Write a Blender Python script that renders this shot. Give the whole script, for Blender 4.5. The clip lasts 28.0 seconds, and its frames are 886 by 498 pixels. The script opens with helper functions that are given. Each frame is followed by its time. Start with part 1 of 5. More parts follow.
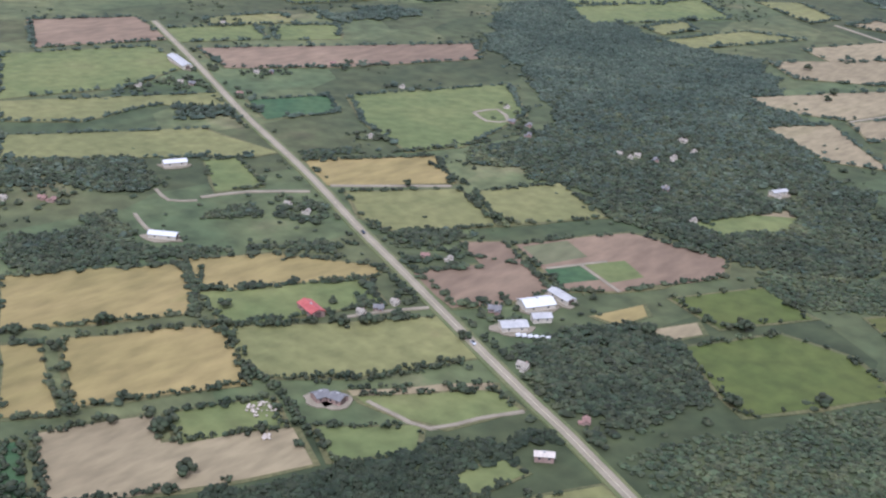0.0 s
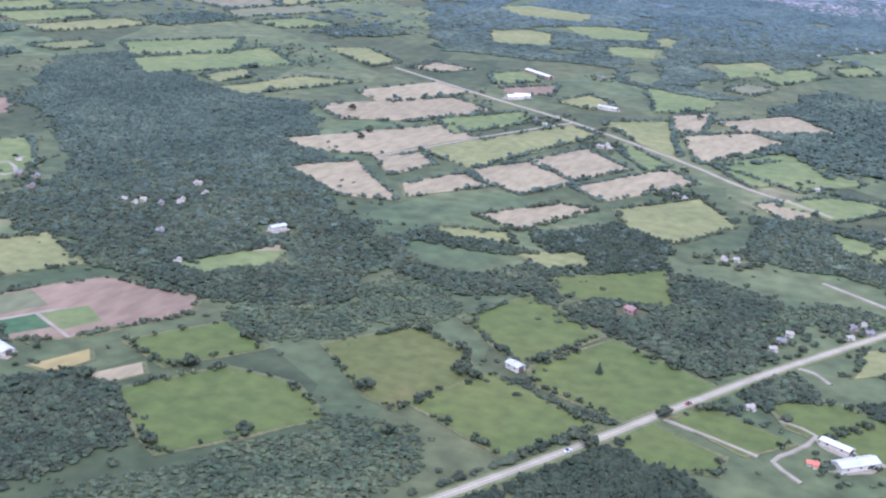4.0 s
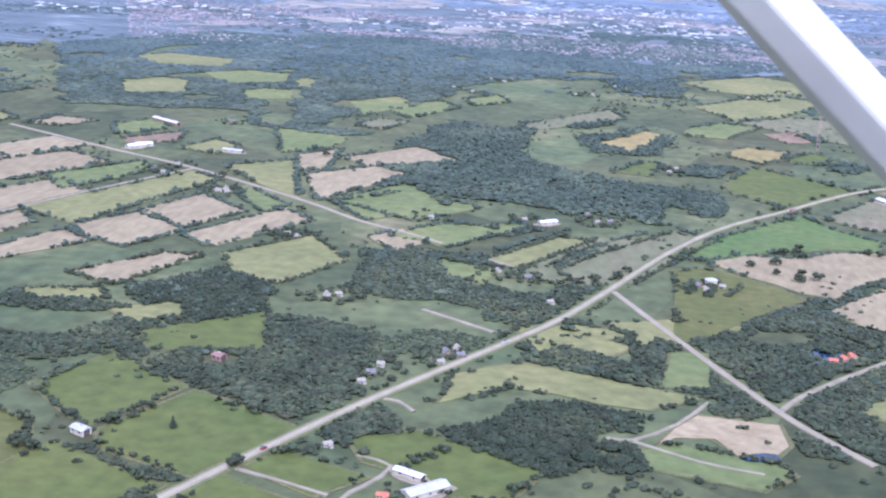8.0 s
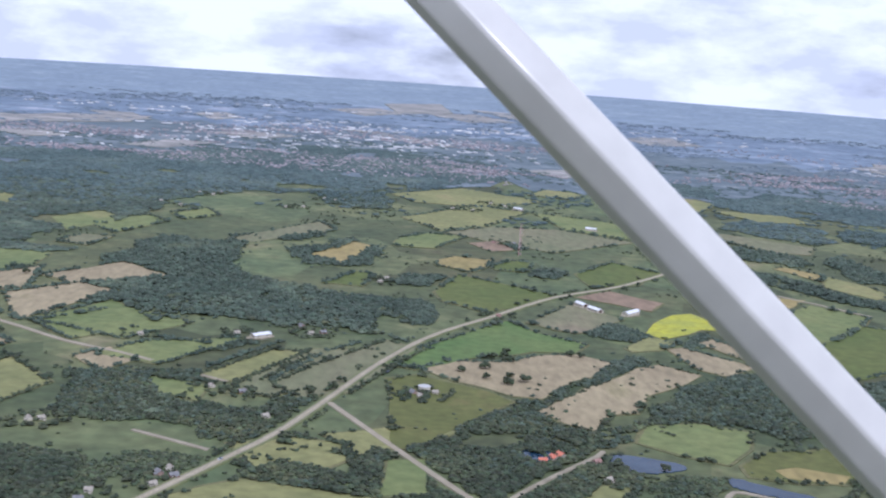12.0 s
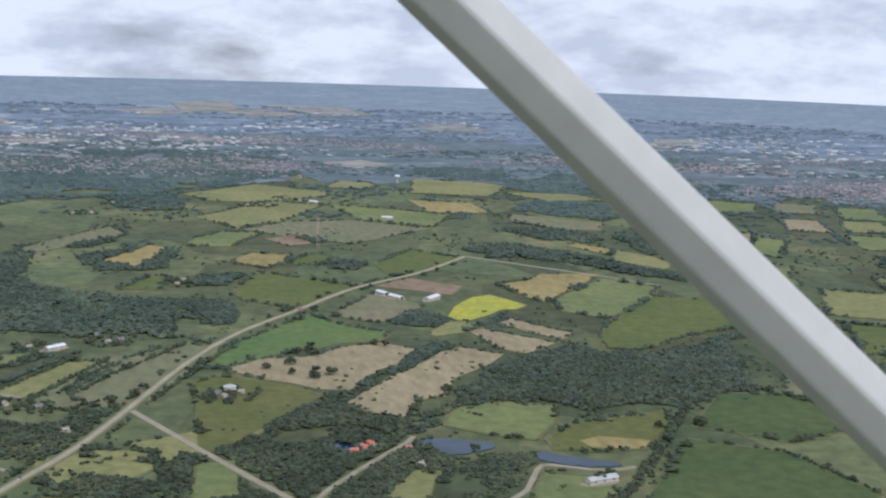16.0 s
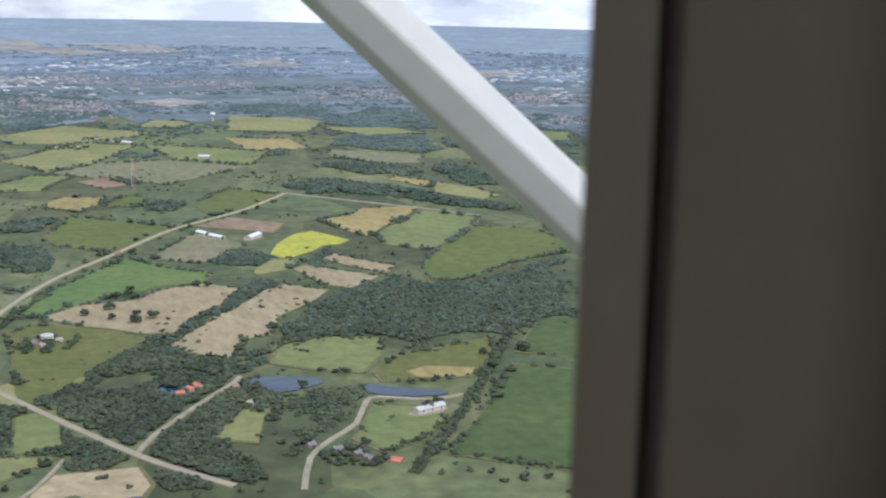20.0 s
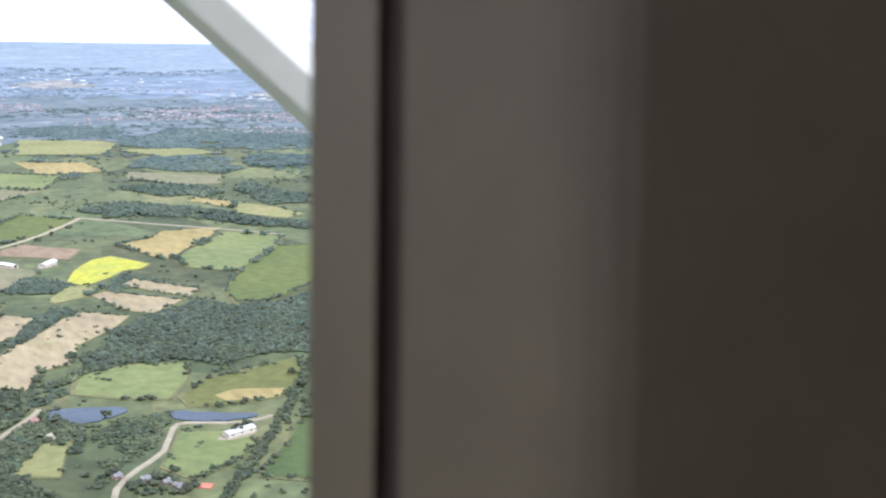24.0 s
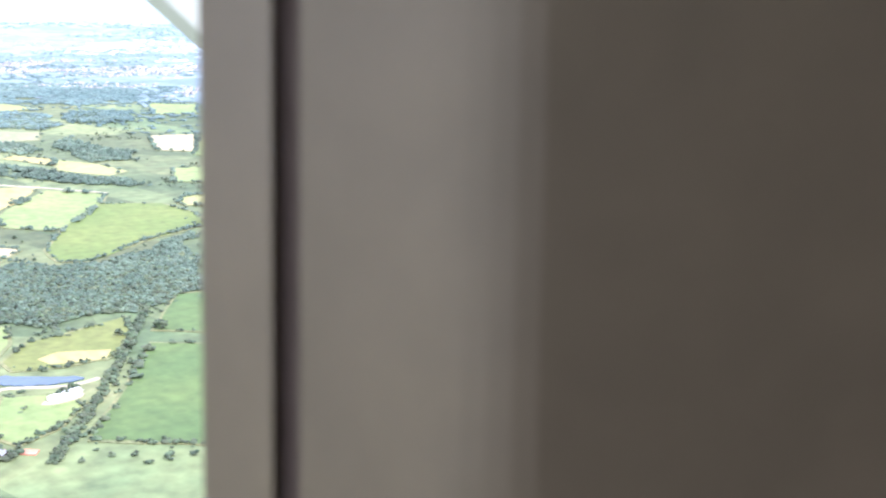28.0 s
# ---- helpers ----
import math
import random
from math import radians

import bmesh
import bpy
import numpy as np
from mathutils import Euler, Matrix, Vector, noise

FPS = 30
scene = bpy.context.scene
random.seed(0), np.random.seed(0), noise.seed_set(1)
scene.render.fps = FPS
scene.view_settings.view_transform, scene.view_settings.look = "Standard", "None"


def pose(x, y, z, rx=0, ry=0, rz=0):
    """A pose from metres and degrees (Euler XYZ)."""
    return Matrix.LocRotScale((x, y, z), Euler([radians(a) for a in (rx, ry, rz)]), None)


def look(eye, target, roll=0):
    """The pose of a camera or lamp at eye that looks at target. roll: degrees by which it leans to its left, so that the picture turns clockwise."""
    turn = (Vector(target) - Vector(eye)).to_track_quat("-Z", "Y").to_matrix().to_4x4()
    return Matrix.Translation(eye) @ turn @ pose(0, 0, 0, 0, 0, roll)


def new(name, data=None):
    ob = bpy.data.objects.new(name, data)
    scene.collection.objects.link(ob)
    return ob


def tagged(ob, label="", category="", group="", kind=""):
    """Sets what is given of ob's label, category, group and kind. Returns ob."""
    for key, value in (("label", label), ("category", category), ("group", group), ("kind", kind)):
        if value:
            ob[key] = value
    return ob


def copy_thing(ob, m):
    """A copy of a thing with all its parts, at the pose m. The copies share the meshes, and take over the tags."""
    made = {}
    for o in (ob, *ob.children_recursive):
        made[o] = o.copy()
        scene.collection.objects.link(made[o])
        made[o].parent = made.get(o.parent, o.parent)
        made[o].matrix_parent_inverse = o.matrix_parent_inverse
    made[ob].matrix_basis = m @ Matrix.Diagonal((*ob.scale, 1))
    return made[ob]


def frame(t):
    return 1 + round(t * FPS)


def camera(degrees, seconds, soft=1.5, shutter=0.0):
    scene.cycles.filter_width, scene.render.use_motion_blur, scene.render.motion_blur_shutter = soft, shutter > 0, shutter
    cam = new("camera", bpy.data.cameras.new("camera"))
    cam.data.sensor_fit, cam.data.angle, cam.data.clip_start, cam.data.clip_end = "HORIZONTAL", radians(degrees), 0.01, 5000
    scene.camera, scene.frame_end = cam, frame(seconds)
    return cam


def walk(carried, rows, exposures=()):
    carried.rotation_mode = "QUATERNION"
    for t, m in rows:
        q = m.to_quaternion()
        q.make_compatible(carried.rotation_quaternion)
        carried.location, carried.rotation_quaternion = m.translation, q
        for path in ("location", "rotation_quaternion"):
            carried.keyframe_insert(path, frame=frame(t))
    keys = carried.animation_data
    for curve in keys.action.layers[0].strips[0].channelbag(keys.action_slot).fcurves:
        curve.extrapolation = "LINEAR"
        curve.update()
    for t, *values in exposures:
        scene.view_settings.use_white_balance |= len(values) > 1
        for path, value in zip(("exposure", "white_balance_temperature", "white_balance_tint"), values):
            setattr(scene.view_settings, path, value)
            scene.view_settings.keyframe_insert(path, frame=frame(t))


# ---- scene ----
# ---- the camera and its flight ----
cam = camera(38.55, 28.0, soft=2.25)
cam.data.dof.use_dof = True
cam.data.dof.focus_distance = 900.0
cam.data.dof.aperture_fstop = 10.0
# seconds, place, turn: a straight low flight, then a slow pan from the cabin seat
ROWS = [
    (0, -354.875, -263.526, 283.329, 67.79, -3.01, 40.36), (0.5, -341.553, -252.573, 281.790, 63.59, -3.53, 38.09),
    (1, -328.281, -241.759, 280.278, 65.49, -4.40, 35.58), (1.5, -315.058, -231.079, 278.791, 65.93, -3.97, 35.02),
    (2, -301.885, -220.532, 277.330, 68.20, -3.93, 33.08), (2.5, -288.760, -210.115, 275.895, 68.90, -4.09, 31.00),
    (3, -275.683, -199.824, 274.486, 69.27, -4.08, 29.06), (3.5, -262.656, -189.658, 273.102, 69.90, -3.75, 27.90),
    (4, -248.640, -178.814, 271.636, 71.42, -3.76, 26.13), (4.5, -234.422, -167.912, 270.175, 71.00, -3.19, 23.21),
    (4.75, -227.346, -162.522, 269.525, 71.07, -3.12, 22.99), (5, -220.284, -157.167, 268.884, 71.27, -2.93, 22.41),
    (5.25, -213.236, -151.846, 268.250, 71.55, -2.66, 21.59), (5.5, -206.202, -146.558, 267.624, 71.87, -2.36, 20.65),
    (5.75, -199.183, -141.303, 267.005, 72.18, -2.05, 19.72), (6, -192.178, -136.081, 266.395, 72.46, -1.78, 18.91),
    (6.2, -187.705, -132.758, 266.020, 72.62, -1.62, 18.43), (6.35, -185.822, -131.362, 265.880, 72.70, -1.54, 18.20),
    (6.5, -185.198, -130.901, 265.862, 72.73, -1.52, 18.12), (7, -185.198, -130.901, 265.862, 73.65, -1.92, 15.26),
    (7.5, -185.216, -130.931, 265.857, 75.38, -2.93, 13.37), (8, -185.225, -130.955, 265.860, 74.27, -2.67, 12.11),
    (8.5, -185.235, -130.981, 265.823, 74.82, -3.03, 10.86), (9, -185.245, -131.007, 265.787, 75.50, -4.14, 9.65),
    (9.5, -185.245, -131.005, 265.754, 76.31, -4.06, 8.42), (10, -185.244, -131.004, 265.721, 75.87, -4.19, 7.07),
    (10.5, -185.237, -130.988, 265.703, 77.25, -3.98, 4.33), (11, -185.230, -130.970, 265.685, 79.11, -5.28, 2.53),
    (11.5, -185.223, -130.954, 265.699, 79.21, -4.32, 1.20), (12, -185.227, -130.915, 265.697, 80.06, -3.97, -0.87),
    (12.5, -185.229, -130.876, 265.632, 80.05, -2.48, -2.52), (13.5, -185.216, -130.868, 265.547, 79.79, -2.07, -5.00),
    (14.5, -185.203, -130.859, 265.462, 79.52, -1.66, -7.47), (15, -185.195, -130.820, 265.413, 79.47, -1.51, -9.05),
    (15.5, -185.187, -130.783, 265.380, 80.11, -1.41, -10.20), (16, -185.179, -130.744, 265.348, 80.17, -1.96, -10.47),
    (16.5, -185.148, -130.766, 265.321, 80.09, -2.34, -11.91), (17, -185.119, -130.788, 265.295, 80.16, -1.06, -13.39),
    (17.5, -185.106, -130.808, 265.285, 79.86, -1.35, -14.60), (18, -185.094, -130.828, 265.275, 78.37, -1.09, -15.98),
    (18.5, -185.080, -130.841, 265.258, 78.65, -2.01, -16.61), (19, -185.066, -130.854, 265.241, 78.18, -1.58, -17.66),
    (19.5, -185.083, -130.856, 265.236, 78.03, -1.50, -18.33), (20, -185.100, -130.859, 265.229, 77.46, -1.45, -18.77),
    (20.5, -185.093, -130.847, 265.204, 76.22, -1.61, -19.75), (21, -185.084, -130.834, 265.178, 77.18, -0.84, -21.00),
    (21.5, -185.076, -130.823, 265.185, 77.36, -2.12, -21.79), (22.5, -185.072, -130.836, 265.137, 77.84, -1.55, -24.05),
    (23.5, -185.067, -130.850, 265.089, 78.32, -0.98, -26.30), (24, -185.065, -130.856, 265.066, 78.46, -1.29, -27.80),
    (24.5, -185.063, -130.850, 265.018, 78.95, -0.80, -28.60), (25, -185.063, -130.844, 264.971, 78.89, 0.12, -29.65),
    (25.5, -185.063, -130.837, 264.974, 79.58, 0.19, -30.34), (26, -185.063, -130.829, 264.978, 78.39, -0.64, -31.44),
    (26.5, -185.074, -130.846, 264.982, 76.93, -2.76, -32.75), (27, -185.084, -130.863, 264.987, 76.12, -3.30, -34.59),
    (27.5, -185.088, -130.861, 264.958, 76.22, -1.82, -35.45), (28, -185.093, -130.858, 264.929, 76.67, -2.06, -35.47)
]
EXPOSURES = [
    (0, 0.13, 5250, 24), (2, 0.3, 5100, 26), (4, 0.62, 4790, 29), (7, 0.64, 4810, 32), (9, 0.62, 4910, 30), (10, 0.55, 4960, 28),
    (11, 0.23, 5060, 25), (12, 0.01, 5160, 22), (15, -0.26, 5360, 15), (17, -0.29, 5460, 14), (19, -0.21, 5410, 14), (20, 0.1, 5410, 14),
    (21.5, 0.39, 5410, 15), (24, 0.87, 5410, 17), (25, 0.9, 5410, 17), (26, 1.07, 5360, 17), (27, 1.6, 5310, 17), (28, 2.03, 5210, 17)
]
walk(cam, [(r[0], pose(*r[1:])) for r in ROWS], EXPOSURES)

# ---- sky and sun ----
SUN_HEIGHT, SUN_TURN = radians(55), radians(152)     # compass turn from +y, clockwise
world = bpy.data.worlds.new("sky")
scene.world = world
world.use_nodes = True
wn, wl = world.node_tree.nodes, world.node_tree.links
wn.clear()
w_out, w_bg = wn.new("ShaderNodeOutputWorld"), wn.new("ShaderNodeBackground")
sky = wn.new("ShaderNodeTexSky")
sky.sky_type, sky.sun_disc = "NISHITA", False
sky.sun_elevation, sky.sun_rotation = SUN_HEIGHT, SUN_TURN
sky.altitude, sky.air_density, sky.dust_density, sky.ozone_density = 300, 1.0, 2.0, 1.5
w_co, w_map = wn.new("ShaderNodeTexCoord"), wn.new("ShaderNodeMapping")
w_map.inputs["Scale"].default_value = (2.4, 2.4, 6.5)
w_noise = wn.new("ShaderNodeTexNoise")
w_noise.inputs["Scale"].default_value, w_noise.inputs["Detail"].default_value = 2.3, 7.0
w_noise.inputs["Roughness"].default_value = 0.58
w_ramp = wn.new("ShaderNodeValToRGB")
w_ramp.color_ramp.elements[0].position, w_ramp.color_ramp.elements[1].position = 0.08, 0.40
w_shade = wn.new("ShaderNodeTexNoise")
w_shade.inputs["Scale"].default_value, w_shade.inputs["Detail"].default_value = 4.2, 10.0
w_shade.inputs["Roughness"].default_value = 0.56
w_tone = wn.new("ShaderNodeValToRGB")
w_tone.color_ramp.elements[0].position, w_tone.color_ramp.elements[1].position = 0.40, 0.56
w_tone.color_ramp.elements[0].color = (7.4, 7.5, 7.75, 1)
w_tone.color_ramp.elements[1].color = (10.3, 10.25, 10.1, 1)
w_mix = wn.new("ShaderNodeMix")
w_mix.data_type = "RGBA"
w_bg.inputs["Strength"].default_value = 0.10
wl.new(w_co.outputs["Generated"], w_map.inputs["Vector"])
wl.new(w_map.outputs["Vector"], w_noise.inputs["Vector"])
wl.new(w_map.outputs["Vector"], w_shade.inputs["Vector"])
wl.new(w_noise.outputs["Fac"], w_ramp.inputs["Fac"])
wl.new(w_shade.outputs["Fac"], w_tone.inputs["Fac"])
wl.new(w_ramp.outputs["Color"], w_mix.inputs["Factor"])
wl.new(sky.outputs["Color"], w_mix.inputs["A"])
wl.new(w_tone.outputs["Color"], w_mix.inputs["B"])
wl.new(w_mix.outputs["Result"], w_bg.inputs["Color"])
wl.new(w_bg.outputs["Background"], w_out.inputs["Surface"])
sun = new("sun", bpy.data.lights.new("sun", "SUN"))
sun.data.energy, sun.data.angle, sun.data.color = 2.3, radians(3), (1.0, 0.95, 0.88)
sun_from = Vector((math.sin(SUN_TURN) * math.cos(SUN_HEIGHT), math.cos(SUN_TURN) * math.cos(SUN_HEIGHT), math.sin(SUN_HEIGHT)))
sun.matrix_world = look((0, 0, 900), Vector((0, 0, 900)) - sun_from)

# ---- materials ----
def material(name, base, other=None, scale=1.0, rough=0.8, metal=0.0, fine=0.0, contrast=(0.40, 0.60), bump=0.0, island=0.0, third=None, stretch=(1, 1, 1), turn=0.0, mottle=0.14):
    """A principled surface: two tones by large noise, finer mottling, bump, and a shift for each island."""
    m = bpy.data.materials.new(name)
    m.use_nodes = True
    n, l = m.node_tree.nodes, m.node_tree.links
    b = n["Principled BSDF"]
    b.inputs["Roughness"].default_value, b.inputs["Metallic"].default_value = rough, metal
    b.inputs["Base Color"].default_value = (*base, 1)
    b.inputs["Specular IOR Level"].default_value = 0.25 if rough > 0.6 else 0.5
    if other is None:
        return m
    co, mp = n.new("ShaderNodeTexCoord"), n.new("ShaderNodeMapping")
    mp.inputs["Scale"].default_value, mp.inputs["Rotation"].default_value = stretch, (0, 0, radians(turn))
    l.new(co.outputs["Object"], mp.inputs["Vector"])
    big = n.new("ShaderNodeTexNoise")
    big.inputs["Scale"].default_value, big.inputs["Detail"].default_value, big.inputs["Roughness"].default_value = scale, 6.0, 0.62
    l.new(mp.outputs["Vector"], big.inputs["Vector"])
    ramp = n.new("ShaderNodeValToRGB")
    e = ramp.color_ramp.elements
    e[0].position, e[1].position = contrast
    e[0].color, e[1].color = (*base, 1), (*other, 1)
    if third:
        k = e.new(min(0.98, contrast[1] + 0.10))
        k.color = (*third, 1)
    l.new(big.outputs["Fac"], ramp.inputs["Fac"])
    colour = ramp.outputs["Color"]
    if fine:
        small = n.new("ShaderNodeTexNoise")
        small.inputs["Scale"].default_value, small.inputs["Detail"].default_value = fine, 5.0
        l.new(mp.outputs["Vector"], small.inputs["Vector"])
        hue = n.new("ShaderNodeHueSaturation")
        span = n.new("ShaderNodeMapRange")
        span.inputs["From Min"].default_value, span.inputs["From Max"].default_value = 0.3, 0.7
        span.inputs["To Min"].default_value, span.inputs["To Max"].default_value = 1 - mottle, 1 + mottle
        l.new(small.outputs["Fac"], span.inputs["Value"])
        l.new(span.outputs["Result"], hue.inputs["Value"])
        l.new(colour, hue.inputs["Color"])
        colour = hue.outputs["Color"]
    if island:
        geo, hue, span = n.new("ShaderNodeNewGeometry"), n.new("ShaderNodeHueSaturation"), n.new("ShaderNodeMapRange")
        span.inputs["To Min"].default_value, span.inputs["To Max"].default_value = 1 - island, 1 + island
        l.new(geo.outputs["Random Per Island"], span.inputs["Value"])
        l.new(span.outputs["Result"], hue.inputs["Value"])
        again, shift = n.new("ShaderNodeMath"), n.new("ShaderNodeMapRange")
        again.operation = "PINGPONG"
        again.inputs[1].default_value = 0.13
        shift.inputs["From Max"].default_value = 0.13
        shift.inputs["To Min"].default_value, shift.inputs["To Max"].default_value = 0.5 - 0.09 * island, 0.5 + 0.06 * island
        l.new(geo.outputs["Random Per Island"], again.inputs[0])
        l.new(again.outputs["Value"], shift.inputs["Value"])
        l.new(shift.outputs["Result"], hue.inputs["Hue"])
        l.new(colour, hue.inputs["Color"])
        colour = hue.outputs["Color"]
    l.new(colour, b.inputs["Base Color"])
    if bump:
        bp = n.new("ShaderNodeBump")
        bp.inputs["Strength"].default_value, bp.inputs["Distance"].default_value = bump, 0.5 / scale if scale else 0.1
        l.new(big.outputs["Fac"], bp.inputs["Height"])
        l.new(bp.outputs["Normal"], b.inputs["Normal"])
    return m


CROP = {
    "hay": material("hay_meadow", (0.214, 0.175, 0.062), (0.287, 0.222, 0.086), 0.010, fine=0.12, mottle=0.2, third=(0.195, 0.178, 0.059), stretch=(1, 0.4, 1), turn=20),
    "tan": material("bare_soil_seedbed", (0.238, 0.192, 0.108), (0.285, 0.233, 0.131), 0.014, fine=0.16, mottle=0.2, third=(0.212, 0.182, 0.088), stretch=(1, 0.35, 1), turn=20),
    "brown": material("ploughed_soil", (0.186, 0.131, 0.083), (0.247, 0.176, 0.110), 0.011, fine=0.12, mottle=0.2, third=(0.219, 0.164, 0.095), stretch=(1, 0.4, 1), turn=20),
    "green": material("green_pasture", (0.118, 0.146, 0.049), (0.159, 0.176, 0.060), 0.010, fine=0.10, mottle=0.2, third=(0.170, 0.176, 0.065)),
    "lime": material("bright_pasture", (0.081, 0.104, 0.024), (0.101, 0.116, 0.028), 0.009, fine=0.10, mottle=0.2, third=(0.112, 0.122, 0.032)),
    "limeolive": material("rough_pasture", (0.090, 0.099, 0.025), (0.107, 0.111, 0.030), 0.013, fine=0.12, mottle=0.2, third=(0.133, 0.114, 0.038)),
    "olive": material("olive_meadow", (0.158, 0.162, 0.059), (0.202, 0.196, 0.073), 0.010, fine=0.11, mottle=0.2, third=(0.230, 0.196, 0.083)),
    "dull": material("thin_young_crop", (0.135, 0.142, 0.069), (0.172, 0.158, 0.086), 0.010, fine=0.12, mottle=0.2, third=(0.204, 0.158, 0.102), stretch=(1, 0.4, 1), turn=20),
    "lush": material("dark_green_crop", (0.045, 0.093, 0.039), (0.066, 0.114, 0.044), 0.02, fine=0.15, mottle=0.2),
    "lush2": material("fresh_green_crop", (0.080, 0.131, 0.035), (0.108, 0.145, 0.042), 0.010, fine=0.11, mottle=0.2),
    "fresh": material("fresh_grass_field", (0.053, 0.080, 0.023), (0.070, 0.094, 0.026), 0.008, fine=0.10, mottle=0.2, third=(0.083, 0.098, 0.030)),
    "yellow": material("flowering_rape", (0.361, 0.345, 0.030), (0.289, 0.299, 0.047), 0.03, fine=0.15, mottle=0.2),
    "sand": material("pit_gravel", (0.269, 0.212, 0.119), (0.333, 0.271, 0.158), 0.03, fine=0.15, mottle=0.2, third=(0.231, 0.179, 0.096)),
    "pale": material("cleared_building_land", (0.186, 0.183, 0.166), (0.280, 0.263, 0.233), 0.012, fine=0.05, third=(0.342, 0.324, 0.295), mottle=0.3, stretch=(0.5, 1.6, 1)),
}
CROP_WORDS = {
    "hay": ("hay field", "ripening yellow-brown hay meadow with faint streaks"), "tan": ("field", "pale beige seedbed of bare soil"),
    "brown": ("field", "reddish-brown ploughed field of bare earth"), "green": ("pasture", "plain green pasture with lighter grass patches"),
    "lime": ("pasture", "bright yellow-green pasture with mottled grass"), "limeolive": ("pasture", "rough yellow-green pasture with brownish patches"),
    "olive": ("meadow", "olive-green meadow fading to straw"), "dull": ("crop field", "dull green field of thin young crop over soil"),
    "lush": ("crop field", "dark saturated green plot of dense crop"), "lush2": ("crop field", "fresh vivid green crop field beside the road"),
    "fresh": ("pasture", "smooth fresh green pasture beside a tall hedgerow"), "yellow": ("rape field", "bright yellow strip of flowering rape"), "sand": ("gravel pit", "pale bare gravel pit floor with sandy banks"),
    "pale": ("building land", "pale cleared land at the edge of the distant town"),
}
GRASS = material("rough_grass", (0.062, 0.080, 0.034), (0.094, 0.107, 0.044), 0.010, fine=0.07, third=(0.138, 0.132, 0.062), mottle=0.3)

ASPHALT = material("worn_pale_asphalt", (0.255, 0.220, 0.150), (0.305, 0.263, 0.184), 0.05, fine=1.5, rough=0.85)
GRAVEL = material("pale_gravel", (0.231, 0.199, 0.138), (0.299, 0.260, 0.184), 0.08, fine=2.0, rough=0.9)
def add_paddocks(m, size):
    """Blocks of differing growth, as old paddock lines leave them in rough grass."""
    n, l = m.node_tree.nodes, m.node_tree.links
    b = n["Principled BSDF"]
    was = b.inputs["Base Color"].links[0].from_socket
    co, mp, cell, span, hue = (n.new(k) for k in ("ShaderNodeTexCoord", "ShaderNodeMapping", "ShaderNodeTexVoronoi", "ShaderNodeMapRange", "ShaderNodeHueSaturation"))
    mp.inputs["Rotation"].default_value, mp.inputs["Scale"].default_value = (0, 0, radians(20)), (1, 0.6, 1)
    cell.distance, cell.voronoi_dimensions = "CHEBYCHEV", "2D"
    cell.inputs["Scale"].default_value, cell.inputs["Randomness"].default_value = 1 / size, 0.75
    part_colour = n.new("ShaderNodeSeparateColor")
    span.inputs["To Min"].default_value, span.inputs["To Max"].default_value = 0.72, 1.38
    turn = n.new("ShaderNodeMapRange")
    turn.inputs["To Min"].default_value, turn.inputs["To Max"].default_value = 0.475, 0.515
    l.new(co.outputs["Object"], mp.inputs["Vector"])
    l.new(mp.outputs["Vector"], cell.inputs["Vector"])
    l.new(cell.outputs["Color"], part_colour.inputs["Color"])
    l.new(part_colour.outputs["Red"], span.inputs["Value"])
    l.new(part_colour.outputs["Green"], turn.inputs["Value"])
    l.new(span.outputs["Result"], hue.inputs["Value"])
    l.new(turn.outputs["Result"], hue.inputs["Hue"])
    l.new(was, hue.inputs["Color"])
    l.new(hue.outputs["Color"], b.inputs["Base Color"])


add_paddocks(GRASS, 105.0)
MARGIN = material("field_margin", (0.095, 0.100, 0.041), (0.138, 0.128, 0.054), 0.03, fine=0.4, mottle=0.3)
VERGE = material("mown_verge", (0.105, 0.125, 0.048), (0.15, 0.155, 0.065), 0.05, fine=0.8)
PAINT_LINE = material("road_paint", (0.50, 0.45, 0.28), (0.55, 0.50, 0.36), 0.4)
# Blue raised in these leaf tones to tint them with haze.
LEAVES = material("broadleaf_foliage", (0.034, 0.046, 0.024), (0.056, 0.069, 0.034), 0.022, fine=0.25, island=0.42, rough=0.75, third=(0.094, 0.106, 0.047), mottle=0.3)
SCRUB = material("pale_scrub_foliage", (0.044, 0.060, 0.030), (0.070, 0.085, 0.040), 0.03, fine=0.3, island=0.42, rough=0.75, third=(0.108, 0.116, 0.052), mottle=0.3)
NEEDLES = material("conifer_foliage", (0.026, 0.037, 0.019), (0.040, 0.052, 0.026), 0.03, fine=0.4, island=0.32, rough=0.75, third=(0.058, 0.072, 0.030))
BARK = material("tree_bark", (0.10, 0.075, 0.055), (0.16, 0.13, 0.10), 1.5, bump=0.3)
# Leaf colours shifted bluer and paler with distance, standing in for haze.
MID_HAZE_LEAVES = material("haze_tinted_woodland", (0.046, 0.065, 0.044), (0.069, 0.091, 0.060), 0.012, fine=0.1, island=0.32, third=(0.106, 0.128, 0.075), mottle=0.25)
FAR_HAZE_LEAVES = material("far_haze_woodland", (0.056, 0.084, 0.078), (0.080, 0.110, 0.098), 0.006, fine=0.06, island=0.25, third=(0.115, 0.142, 0.108), mottle=0.2)
